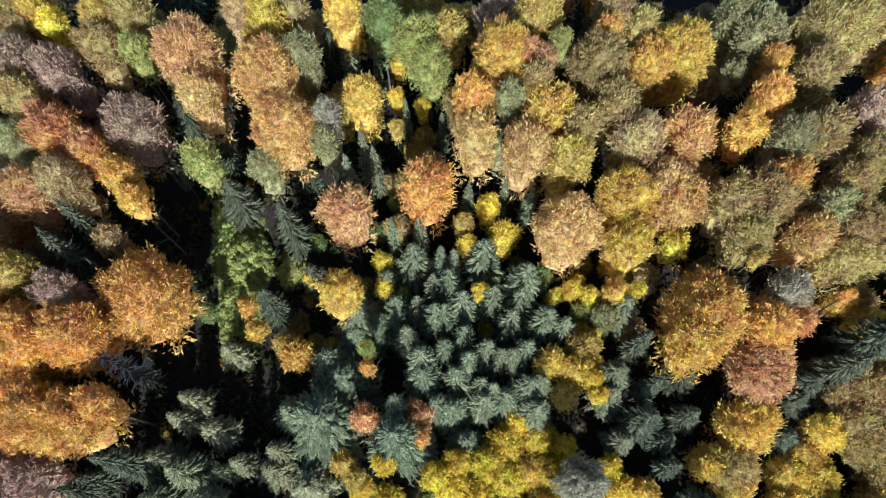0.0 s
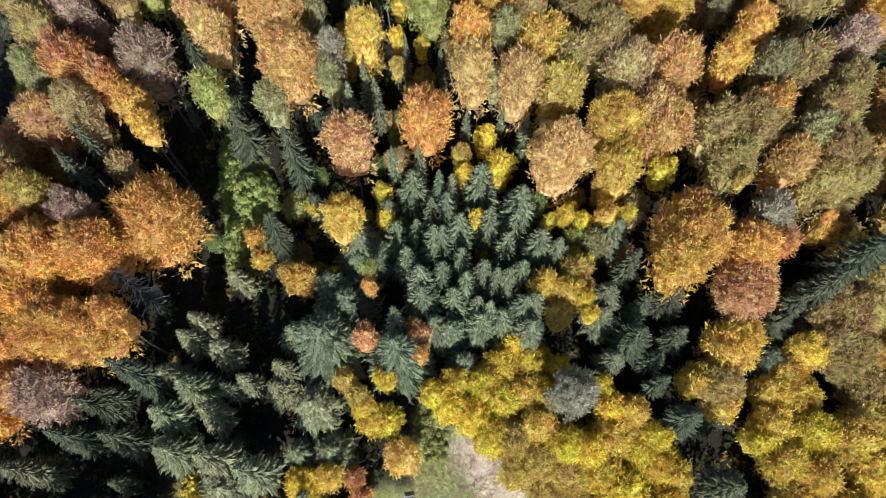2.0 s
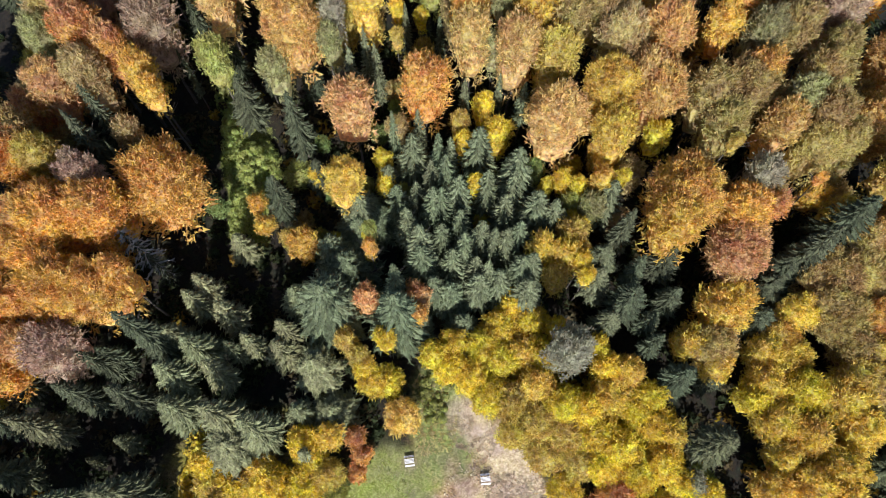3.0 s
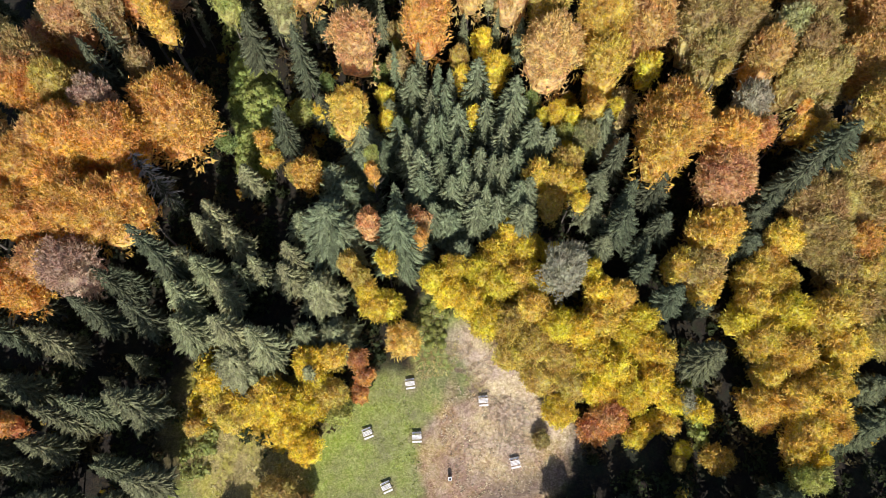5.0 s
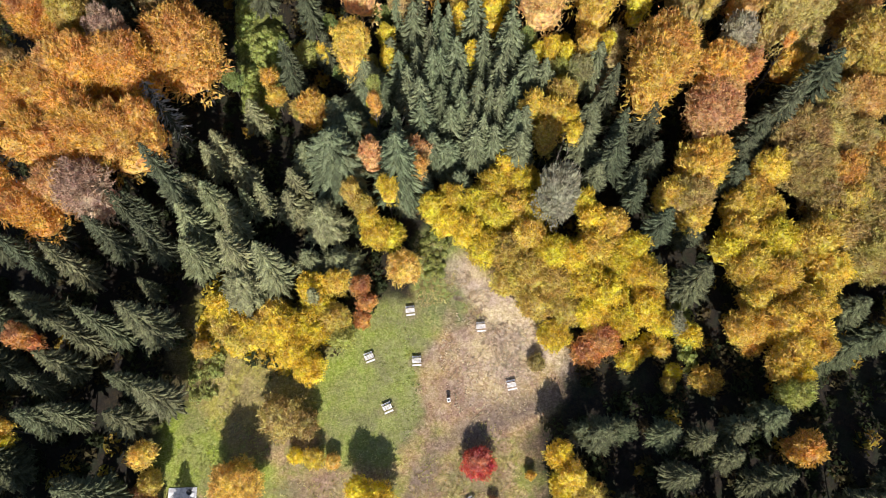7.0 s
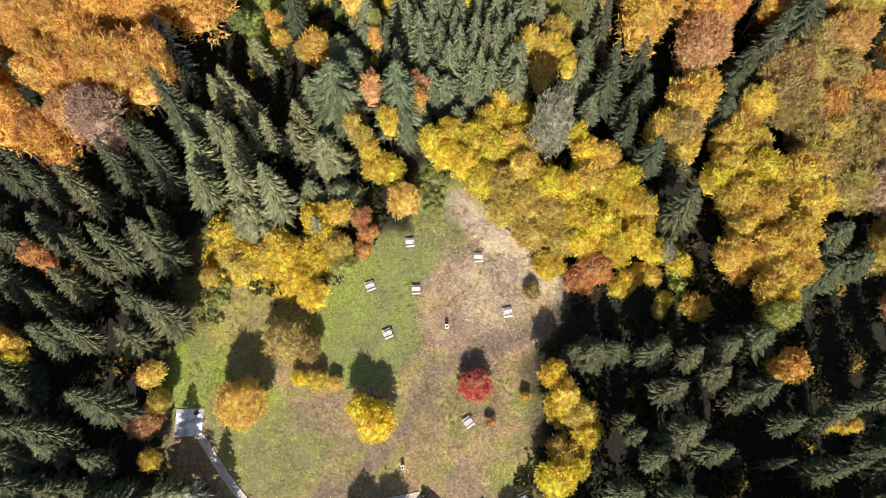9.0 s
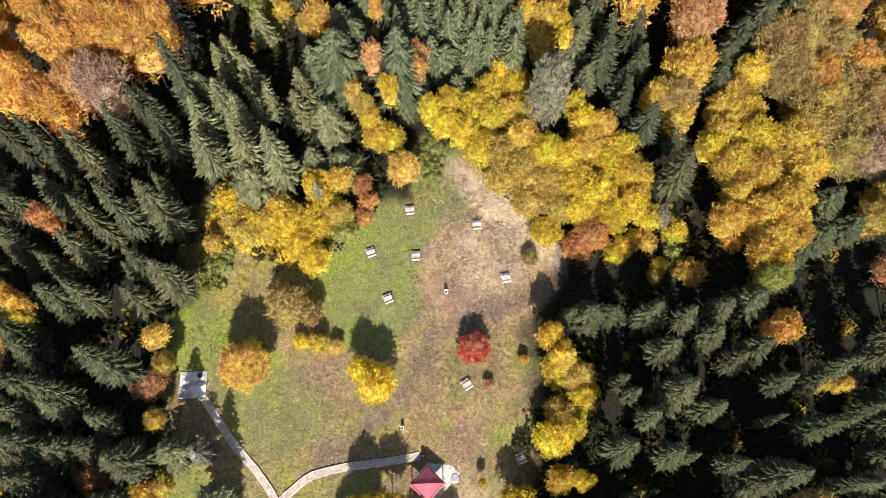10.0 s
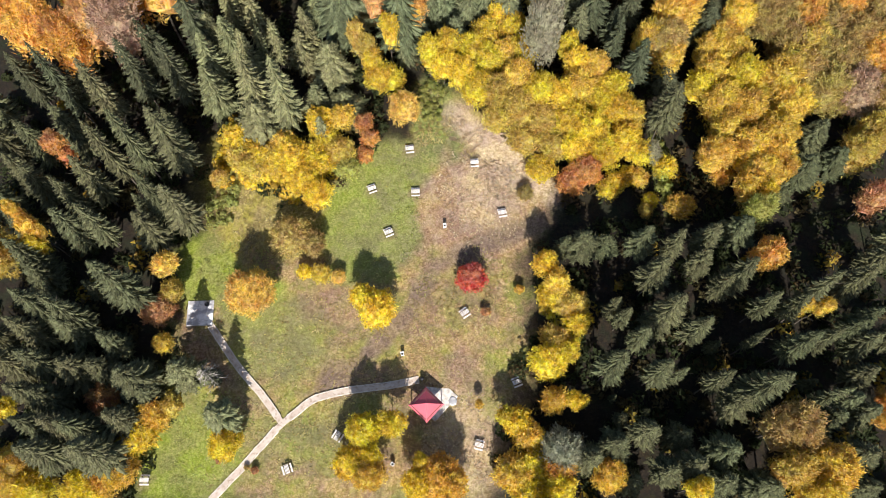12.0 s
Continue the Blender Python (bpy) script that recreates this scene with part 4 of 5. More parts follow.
broadleaf(70.0, 9.4, 15.0, 4.1, "ob")
broadleaf(64.6, 21.4, 16.5, 4.1, "gy")
broadleaf(70.0, 23.0, 17.8, 4.6, "ru")
broadleaf(71.4, 27.0, 19.1, 4.2, "yo")
broadleaf(69.0, 29.8, 23.7, 4.1, "yo")
broadleaf(58.4, -11.2, 13.5, 3.4, "go")
broadleaf(54.1, -13.7, 13.2, 3.8, "go")
broadleaf(48.3, -14.4, 11.6, 3.2, "go")
broadleaf(50.9, -16.2, 5.0, 2.1, "oy")
broadleaf(55.2, -18.0, 13.1, 3.6, "go")
broadleaf(58.0, -15.5, 13.3, 3.4, "go")
broadleaf(59.0, -18.1, 13.1, 2.0, "oy")
broadleaf(53.2, -20.5, 12.7, 2.6, "go")
broadleaf(54.3, -24.7, 13.0, 2.7, "yg")
broadleaf(55.0, -22.3, 12.9, 1.8, "y")
broadleaf(60.7, -12.5, 13.0, 1.0, "oy")
broadleaf(54.8, -32.7, 13.3, 2.8, "o")
broadleaf(-60.1, -18.2, 21.3, 1.9, "ro")
broadleaf(-57.9, 4.3, 23.7, 3.4, "pk")
broadleaf(-62.0, 1.1, 23.2, 3.9, "do")
broadleaf(-62.5, 9.6, 26.0, 2.5, "o")
broadleaf(-58.3, 9.6, 25.9, 2.3, "o")
broadleaf(-62.8, 31.3, 28.6, 5.2, "do")
broadleaf(-62.8, 33.7, 29.4, 4.4, "ob")
broadleaf(-59.4, 18.3, 27.8, 4.9, "o")
broadleaf(-63.9, 17.7, 27.1, 4.8, "o")
broadleaf(-64.7, 20.9, 27.1, 3.6, "ob")
broadleaf(-57.2, 21.0, 29.0, 3.9, "ru")
broadleaf(-61.0, 12.0, 26.6, 3.5, "o")
broadleaf(-70.1, 3.7, 26.0, 3.8, "o")
broadleaf(-66.2, 4.0, 25.3, 3.2, "o")
broadleaf(71.9, 12.3, 15.7, 4.7, "o")
broadleaf(78.1, 12.5, 15.6, 4.8, "ol")
broadleaf(74.4, 6.9, 15.1, 4.6, "ob")
broadleaf(77.3, 2.5, 14.9, 4.6, "o")
broadleaf(70.7, 1.9, 14.6, 4.3, "ob")
broadleaf(66.1, 5.6, 14.6, 4.0, "yo")
broadleaf(62.7, 1.4, 14.3, 4.2, "yo")
broadleaf(73.1, -3.3, 14.7, 4.7, "pb")
broadleaf(77.5, -4.3, 14.4, 4.0, "ob")
broadleaf(79.2, 7.7, 15.0, 4.1, "ob")
broadleaf(75.0, -11.6, 14.2, 4.0, "yo")
broadleaf(71.9, -14.9, 14.0, 3.2, "yo")
broadleaf(-66.1, -28.6, 19.1, 1.3, "oy")
broadleaf(-64.8, -30.1, 16.8, 1.7, "oy")
broadleaf(-65.3, -31.7, 13.5, 1.6, "y")
broadleaf(-45.4, -33.6, 8.5, 2.4, "ag")
broadleaf(-44.5, -37.5, 6.2, 2.2, "yo")
broadleaf(-46.7, -40.8, 6.3, 2.9, "rb")
broadleaf(-44.9, -46.6, 6.3, 1.8, "go")
broadleaf(-48.1, -61.0, 6.6, 4.0, "y")
broadleaf(-45.2, -58.0, 6.5, 2.9, "oy")
broadleaf(-42.4, -56.3, 6.3, 2.1, "yo")
broadleaf(-53.7, -55.3, 6.6, 3.0, "rb")
broadleaf(-67.1, -67.2, 6.9, 5.1, "oy")
broadleaf(-63.2, -69.3, 6.9, 3.6, "y")
broadleaf(-51.0, -66.7, 6.7, 4.1, "oy")
broadleaf(-55.2, -69.3, 6.8, 3.7, "y")
broadleaf(-33.5, -62.3, 6.0, 2.9, "by")
broadleaf(-31.2, -37.9, 8.5, 4.5, "ag")
broadleaf(-68.2, -57.1, 8.7, 1.8, "y")
broadleaf(-9.9, -40.5, 7.5, 3.6, "by")
broadleaf(-12.4, -38.4, 6.5, 2.2, "by")
broadleaf(-22.6, -33.4, 3.0, 1.5, "y")
broadleaf(-19.8, -33.7, 3.2, 1.9, "go")
broadleaf(-16.9, -34.2, 2.4, 1.4, "ag")
broadleaf(6.3, -34.4, 3.9, 2.9, "re")
broadleaf(14.6, -36.2, 2.0, 0.9, "go")
broadleaf(-25.1, -27.4, 6.6, 3.8, "gy")
broadleaf(-21.6, -28.5, 5.2, 2.6, "ob")
broadleaf(16.1, -18.5, 2.0, 1.6, "ol")
broadleaf(7.4, -55.8, 3.0, 0.8, "go")
broadleaf(8.7, -40.1, 1.6, 0.9, "rb")
broadleaf(-5.9, -3.3, 7.0, 3.3, "ag")
broadleaf(-11.2, -60.4, 8.5, 3.1, "by")
broadleaf(-6.8, -59.3, 8.3, 2.5, "by")
broadleaf(-13.2, -65.2, 7.4, 2.9, "y")
broadleaf(-10.2, -67.0, 8.0, 3.0, "go")
broadleaf(-9.9, -64.4, 7.4, 1.9, "by")
broadleaf(-2.0, -65.0, 8.0, 1.4, "y")
broadleaf(0.8, -67.6, 8.0, 4.2, "oy")
broadleaf(-2.4, -68.3, 8.1, 2.9, "y")
broadleaf(2.5, -68.3, 7.7, 3.1, "oy")
broadleaf(18.4, -33.3, 8.5, 2.2, "y")
broadleaf(20.4, -36.3, 9.0, 2.4, "go")
broadleaf(19.3, -37.6, 4.8, 2.3, "y")
broadleaf(23.3, -39.3, 5.0, 3.2, "yo")
broadleaf(23.9, -42.4, 5.1, 2.6, "y")
broadleaf(20.2, -45.1, 5.1, 2.8, "yo")
broadleaf(18.8, -49.0, 6.2, 3.5, "by")
broadleaf(21.9, -47.1, 5.6, 2.3, "y")
broadleaf(13.7, -58.6, 5.8, 2.6, "y")
broadleaf(11.8, -58.0, 5.7, 1.8, "y")
broadleaf(15.2, -61.0, 5.8, 2.5, "go")
broadleaf(23.1, -55.5, 5.9, 1.9, "y")
broadleaf(19.5, -55.4, 5.9, 2.5, "oy")
broadleaf(16.4, -66.0, 5.9, 3.8, "y")
broadleaf(12.8, -66.8, 6.1, 3.7, "go")
broadleaf(19.5, -66.0, 7.1, 3.1, "o")
broadleaf(15.4, -69.6, 6.1, 3.8, "y")
broadleaf(19.7, -68.8, 7.4, 2.7, "y")
broadleaf(38.1, -20.2, 3.0, 1.6, "y")
broadleaf(59.1, -41.7, 13.1, 1.3, "go")
broadleaf(61.9, -41.7, 13.3, 1.3, "go")
broadleaf(53.1, -60.7, 19.1, 4.2, "ob")
broadleaf(52.6, -66.6, 18.8, 2.7, "yo")
broadleaf(57.7, -66.6, 18.8, 3.7, "go")
broadleaf(55.9, -69.8, 18.7, 3.1, "go")
broadleaf(27.5, -67.0, 8.7, 3.0, "go")
broadleaf(39.2, -69.3, 15.4, 1.9, "y")
broadleaf(73.5, -23.0, 13.9, 2.7, "rb")
broadleaf(34.2, -15.7, 4.0, 2.0, "y")
broadleaf(30.6, -18.3, 4.0, 2.0, "y")
conifer(-51.6, 33.9, 29.3, 3.2)
conifer(-25.7, 29.5, 18.4, 2.7)
conifer(-20.0, 34.9, 12.9, 2.5)
conifer(-32.2, 23.3, 11.0, 2.7)
conifer(-45.0, 19.6, 23.3, 3.2, "dead")
conifer(-0.3, 34.9, 21.7, 2.5)
conifer(-4.3, 35.7, 19.8, 4.0)
conifer(1.5, 35.0, 20.1, 2.2)
conifer(5.9, 35.5, 22.3, 4.1)
conifer(7.1, 29.5, 20.9, 2.7)
conifer(11.7, 31.7, 23.4, 4.3)
conifer(11.0, 29.2, 21.4, 2.7)
conifer(0.8, 31.8, 21.1, 3.1)
conifer(-1.4, 31.5, 20.1, 2.5)
conifer(2.8, 28.9, 20.4, 3.1)
conifer(0.2, 27.2, 20.0, 2.7)
conifer(-1.1, 27.3, 19.9, 3.1)
conifer(-3.7, 29.0, 17.8, 2.4)
conifer(-6.7, 29.3, 15.9, 3.2)
conifer(-5.0, 24.1, 20.0, 2.7)
conifer(-12.6, 28.2, 15.2, 4.7)
conifer(-10.0, 27.7, 10.9, 4.1)
conifer(-8.4, 34.0, 12.4, 3.3)
conifer(14.6, 26.4, 20.5, 3.6)
conifer(17.1, 25.3, 20.0, 2.7)
conifer(18.5, 25.4, 16.2, 2.5)
conifer(9.9, 26.7, 18.5, 3.1)
conifer(-13.0, 25.9, 11.3, 4.8)
conifer(3.0, 24.7, 17.8, 2.7)
conifer(-3.0, 20.5, 22.5, 3.8)
conifer(-2.8, 18.4, 19.6, 3.9)
conifer(0.2, 23.1, 16.3, 2.7)
conifer(3.7, 21.0, 18.4, 2.4)
conifer(6.2, 22.3, 19.4, 3.1)
conifer(8.1, 21.2, 19.3, 2.4)
conifer(9.9, 21.3, 19.2, 2.7)
conifer(11.9, 22.2, 19.6, 3.1)
conifer(1.9, 19.0, 16.8, 3.1)
conifer(5.4, 17.6, 17.7, 2.4)
conifer(7.1, 16.8, 18.3, 2.1)
conifer(5.9, 15.3, 16.2, 3.3)
conifer(8.9, 15.8, 16.5, 3.6)
conifer(12.3, 17.3, 18.3, 3.0)
conifer(13.7, 17.4, 19.4, 2.7)
conifer(13.1, 14.0, 17.5, 3.3)
conifer(-1.1, 15.0, 15.4, 3.4)
conifer(1.5, 14.6, 13.3, 3.4)
conifer(3.3, 10.2, 11.3, 3.4)
conifer(-6.5, 14.3, 24.3, 2.5)
conifer(-5.4, 8.8, 7.7, 3.2)
conifer(-17.0, 12.4, 20.6, 6.7)
conifer(-22.1, 14.1, 13.9, 3.3)
conifer(-14.6, 18.7, 14.2, 5.6)
conifer(-16.9, 21.4, 14.9, 4.0)
conifer(-6.4, 9.8, 25.2, 5.1)
conifer(-3.2, 10.3, 13.2, 2.7)
conifer(18.2, 4.3, 26.1, 3.5, "grey")
conifer(25.9, 28.1, 20.1, 3.4)
conifer(27.7, 22.9, 22.5, 2.5)
conifer(24.6, 19.1, 17.5, 3.8)
conifer(29.5, 17.2, 19.3, 2.2)
conifer(24.1, 16.4, 15.0, 3.2)
conifer(34.2, 18.7, 18.3, 3.2)
conifer(28.3, 12.6, 19.4, 3.5)
conifer(25.5, 9.9, 15.1, 2.7)
conifer(35.1, 13.4, 15.8, 2.7)
conifer(31.9, 10.3, 14.1, 2.3)
conifer(31.9, 6.4, 16.8, 2.0)
conifer(35.3, 1.3, 18.1, 3.1)
conifer(41.7, 3.0, 12.0, 3.2)
conifer(39.6, -8.1, 19.9, 3.9)
conifer(60.9, 23.5, 25.2, 4.3)
conifer(55.1, 19.1, 25.8, 3.1)
conifer(50.9, 15.7, 12.9, 4.4)
conifer(48.8, 10.5, 13.6, 3.6)
conifer(52.4, 18.0, 16.0, 3.6)
conifer(64.9, -11.6, 14.7, 2.9)
conifer(62.0, -18.2, 15.2, 3.6)
conifer(60.8, -18.7, 8.1, 2.6)
conifer(-36.8, 15.9, 14.5, 2.6)
conifer(-32.8, 11.5, 15.0, 3.0)
conifer(-37.6, 13.0, 16.5, 2.5)
conifer(-42.0, 6.5, 28.6, 3.3)
conifer(-40.0, 7.6, 16.4, 3.2)
conifer(-36.7, 5.9, 17.3, 3.7)
conifer(-31.3, 5.8, 15.2, 1.8)
conifer(-29.0, 7.0, 14.5, 2.1)
conifer(-23.5, 8.6, 16.2, 2.6)
conifer(-24.4, 6.0, 13.3, 3.2)
conifer(-62.8, 11.3, 20.1, 2.0)
conifer(-49.7, 3.1, 20.9, 2.5)
conifer(-49.1, 4.6, 16.6, 2.9)
conifer(-45.0, -1.6, 21.3, 3.1)
conifer(-39.7, 1.9, 18.5, 3.3)
conifer(-32.9, 2.1, 19.1, 2.9)
conifer(-31.4, -4.5, 23.6, 3.7)
conifer(-26.0, -6.3, 24.3, 3.8)
conifer(-39.1, -3.0, 16.5, 4.0)
conifer(-31.0, -8.1, 13.4, 5.5)
conifer(-19.1, 3.7, 12.6, 4.8)
conifer(-16.8, -2.8, 7.4, 4.4)
conifer(-21.3, -3.0, 10.8, 2.8)
conifer(-20.1, -9.2, 11.1, 2.3)
conifer(-51.9, -1.4, 21.7, 3.2)
conifer(-56.8, -6.0, 23.3, 3.3)
conifer(-62.9, 0.8, 20.2, 3.1)
conifer(-61.4, -12.3, 20.2, 3.4)
conifer(-50.0, -15.7, 25.0, 2.8)
conifer(-44.2, -15.0, 24.5, 4.0)
conifer(-54.2, -16.9, 23.6, 2.8)
conifer(-57.3, -20.7, 19.6, 3.0)
conifer(-46.5, -23.8, 20.3, 2.6)
conifer(-42.5, -25.6, 19.6, 3.7)
conifer(-60.6, -23.6, 18.4, 2.6)
conifer(-56.0, -28.1, 18.4, 3.0)
conifer(-47.5, -28.7, 16.6, 3.3)
conifer(-59.7, -28.9, 18.4, 3.0)
conifer(-71.8, -1.2, 17.5, 3.3)
conifer(-63.3, -5.0, 25.9, 2.7)
conifer(-68.3, -13.5, 17.5, 3.0)
conifer(-69.7, -18.9, 16.6, 3.0)
conifer(-66.7, -20.8, 16.6, 2.9)
conifer(68.4, -15.7, 12.6, 3.3)
conifer(77.4, 4.9, 13.8, 3.8)
conifer(-65.2, -35.9, 13.0, 3.8)
conifer(-61.6, -42.8, 22.1, 3.5)
conifer(-49.6, -39.4, 24.4, 3.6)
conifer(-62.9, -46.4, 20.2, 3.1)
conifer(-58.8, -44.8, 14.2, 3.7)
conifer(-52.3, -46.9, 12.5, 2.8)
conifer(-58.0, -43.3, 21.0, 3.0)
conifer(-61.5, -50.9, 18.4, 3.2)
conifer(-56.9, -51.6, 14.1, 3.6)
conifer(-53.5, -51.2, 12.3, 3.4)
conifer(-47.4, -53.2, 15.9, 4.4)
conifer(-60.4, -56.1, 15.8, 3.4)
conifer(-62.3, -55.8, 18.4, 3.0)
conifer(-40.1, -51.8, 13.3, 3.2)
conifer(-37.0, -51.6, 8.0, 3.2, "dead")
conifer(-48.8, -59.2, 14.7, 2.9)
conifer(-58.2, -64.6, 20.2, 4.1)
conifer(-51.1, -64.5, 20.2, 4.4)
conifer(-50.9, -64.7, 13.8, 2.9)
conifer(-56.6, -60.5, 18.4, 3.1)
conifer(-60.7, -60.5, 18.4, 3.1)
conifer(-66.9, -29.2, 18.4, 3.0)
conifer(-66.1, -33.8, 18.4, 3.2)
conifer(-55.1, -60.6, 16.6, 3.0)
conifer(-46.1, -55.1, 10.2, 2.6)
conifer(35.2, -37.0, 19.5, 2.9)
conifer(29.7, -40.5, 11.3, 1.5)
conifer(30.5, -43.0, 13.9, 1.5)
conifer(36.8, -43.0, 20.9, 3.1)
conifer(35.8, -43.9, 14.0, 2.8)
conifer(41.1, -45.8, 19.3, 2.5)
conifer(32.8, -46.5, 15.4, 2.4)
conifer(27.4, -51.6, 22.3, 2.7)
conifer(34.9, -52.2, 18.3, 2.5)
conifer(38.3, -52.3, 15.1, 1.3)
conifer(43.5, -53.6, 19.6, 1.9)
conifer(43.4, -33.9, 14.9, 2.5)
conifer(48.4, -37.1, 20.2, 2.7)
conifer(46.8, -37.7, 14.1, 2.5)
conifer(52.5, -41.5, 17.7, 2.1)
conifer(55.5, -48.6, 22.3, 2.7)
conifer(49.8, -47.3, 18.8, 1.1)
conifer(66.6, -38.1, 19.3, 3.0)
conifer(59.1, -40.2, 23.6, 2.3)
conifer(57.6, -41.4, 16.2, 2.2)
conifer(67.4, -43.9, 17.5, 2.7)
conifer(65.3, -45.4, 16.6, 2.5)
conifer(66.8, -47.7, 17.5, 2.6)
conifer(60.3, -47.4, 19.2, 1.9)
conifer(66.4, -52.3, 15.6, 2.6)
conifer(57.9, -56.7, 24.1, 1.6)
conifer(48.4, -55.4, 26.9, 3.2)
conifer(46.7, -56.5, 15.6, 3.3)
conifer(64.4, -56.1, 13.8, 2.4)
conifer(61.4, -58.6, 13.8, 2.7)
conifer(59.3, -61.6, 12.0, 2.4)
conifer(63.5, -63.2, 12.0, 2.6)
conifer(66.1, -57.9, 14.7, 2.6)
conifer(32.5, -61.0, 15.6, 3.0)
conifer(28.3, -62.7, 12.9, 3.0)
conifer(24.6, -64.6, 12.0, 3.0)
conifer(38.8, -61.2, 11.0, 2.8)
conifer(43.7, -63.9, 17.5, 3.7)
conifer(39.2, -66.0, 15.6, 3.4)
conifer(35.9, -66.6, 12.9, 2.9)
conifer(30.7, -68.0, 10.1, 2.4)
conifer(43.3, -68.3, 14.7, 3.5)
conifer(61.0, -66.6, 13.8, 3.1)
conifer(64.4, -64.4, 15.6, 3.7)
conifer(30.3, -58.2, 7.4, 1.4)
conifer(29.4, -54.7, 4.6, 0.8)
conifer(34.7, -56.9, 4.6, 0.8)
conifer(50.1, -69.0, 13.8, 3.4)
conifer(24.6, -30.5, 12.6, 3.1)
conifer(29.0, -29.3, 8.3, 2.5)
conifer(22.3, -29.7, 8.7, 1.9)
conifer(34.0, -30.8, 16.4, 2.8)
conifer(38.9, -31.6, 17.3, 2.1)
conifer(45.0, -30.0, 15.6, 2.7)
conifer(51.1, -28.0, 13.0, 3.2)
conifer(20.2, -63.0, 8.3, 3.8, "grey")
conifer(64.7, -68.9, 13.8, 3.4)
conifer(-33.8, -58.5, 13.2, 3.1)
broadleaf(73.9, 50.6, 23.0, 5.7, "ru")
conifer(46.3, -78.1, 17.6, 3.4)
broadleaf(-28.7, 75.0, 12.5, 2.6, "ol")
broadleaf(25.8, 79.6, 23.8, 4.5, "oy")
broadleaf(73.3, -57.5, 12.1, 4.7, "o")
broadleaf(69.7, 40.4, 20.3, 5.7, "ru")
broadleaf(-71.6, 21.9, 22.6, 5.7, "o")
conifer(-57.3, -37.6, 9.7, 1.6)
broadleaf(-41.9, 73.3, 10.3, 1.9, "ol")
conifer(-73.3, -23.5, 19.1, 3.4)
conifer(81.2, 38.4, 18.4, 3.2)
conifer(76.0, -29.9, 16.9, 3.6)
conifer(25.6, -74.9, 10.5, 1.8)
conifer(17.2, -77.7, 16.3, 3.0)
conifer(-77.3, -6.6, 18.7, 3.8)
conifer(76.1, 71.9, 16.2, 3.5)
broadleaf(-73.5, 41.9, 22.3, 5.2, "ol")
broadleaf(-74.7, 13.2, 26.1, 5.6, "o")
conifer(31.4, -78.2, 18.9, 3.7)
broadleaf(81.2, 21.2, 21.6, 5.8, "yo")
conifer(-52.7, -10.0, 7.2, 1.2)
conifer(77.1, 60.0, 18.3, 3.0)
conifer(-47.4, -7.3, 10.6, 1.8)
broadleaf(36.8, 57.1, 12.5, 2.6, "ob")
broadleaf(-62.6, 40.4, 13.1, 2.8, "ta")
conifer(-74.0, -13.2, 16.9, 3.3)
conifer(-59.3, -75.1, 7.8, 1.3)
conifer(61.0, -52.6, 7.5, 1.3)
conifer(-76.6, 70.0, 17.5, 3.7)
conifer(-78.2, 54.0, 18.0, 3.0)
conifer(46.2, -46.5, 7.1, 1.2)
conifer(-43.8, 84.2, 17.2, 3.1)
conifer(-51.9, -21.7, 7.7, 1.3)
broadleaf(-12.1, 64.6, 11.5, 2.7, "ob")
broadleaf(-72.4, -33.6, 15.6, 5.1, "yo")
broadleaf(68.7, -76.5, 11.8, 5.5, "oy")
broadleaf(17.5, 78.8, 26.5, 4.9, "ru")
conifer(-70.5, -46.6, 16.7, 3.1)
conifer(38.6, -75.7, 10.0, 1.7)
broadleaf(-76.8, 31.8, 22.0, 5.1, "ol")
broadleaf(70.7, 63.4, 25.7, 4.7, "o")
conifer(73.6, -46.3, 16.6, 3.5)
broadleaf(78.3, 30.2, 23.7, 4.8, "yo")
conifer(-66.6, -51.0, 18.9, 3.2)
broadleaf(-38.0, 74.5, 12.4, 2.2, "ol")
broadleaf(58.2, -77.7, 12.3, 4.8, "o")
conifer(81.0, 45.4, 16.2, 3.6)
conifer(71.5, -34.0, 17.2, 3.0)
broadleaf(19.7, 32.3, 14.6, 1.5, "y")
broadleaf(20.9, 28.8, 13.6, 1.6, "by")
broadleaf(21.7, 24.6, 13.6, 1.5, "y")
broadleaf(22.2, 21.2, 12.6, 1.4, "go")
broadleaf(22.8, 18.0, 11.6, 1.3, "by")
broadleaf(16.1, 30.2, 13.6, 1.2, "y")
broadleaf(-11.6, 24.3, 9.6, 1.0, "by")
broadleaf(-11.1, 20.7, 9.6, 0.9, "y")
broadleaf(24.3, 34.8, 15.6, 1.4, "go")
# low bushes in place of dark weeds and a brown stump
broadleaf(-29.2, -66.2, 1.2, 0.7, "rb")
broadleaf(-35.1, -64.7, 1.0, 0.6, "rb")
broadleaf(-30.5, -65.8, 0.9, 0.5, "ob")


# ---- paths, slab and shelter ----
def ribbon(points, half, lift, thick):
    """A strip of even width along a line on the ground, with side faces."""
    verts, faces = [], []
    for i, (x, y) in enumerate(points):
        a, b = points[max(0, i - 1)], points[min(len(points) - 1, i + 1)]
        d = Vector((b[0] - a[0], b[1] - a[1])).normalized()
        nx, ny = -d.y * half, d.x * half
        z = rise(x, y) + lift
        verts.extend([(x + nx, y + ny, z - thick), (x + nx, y + ny, z), (x - nx, y - ny, z), (x - nx, y - ny, z - thick)])
    for i in range(len(points) - 1):
        k = 4 * i
        for j in range(3):
            faces.append((k + j, k + j + 1, k + j + 5, k + j + 4))
    faces.extend([(0, 1, 2, 3), tuple(4 * (len(points) - 1) + j for j in (3, 2, 1, 0))])
    return verts, faces


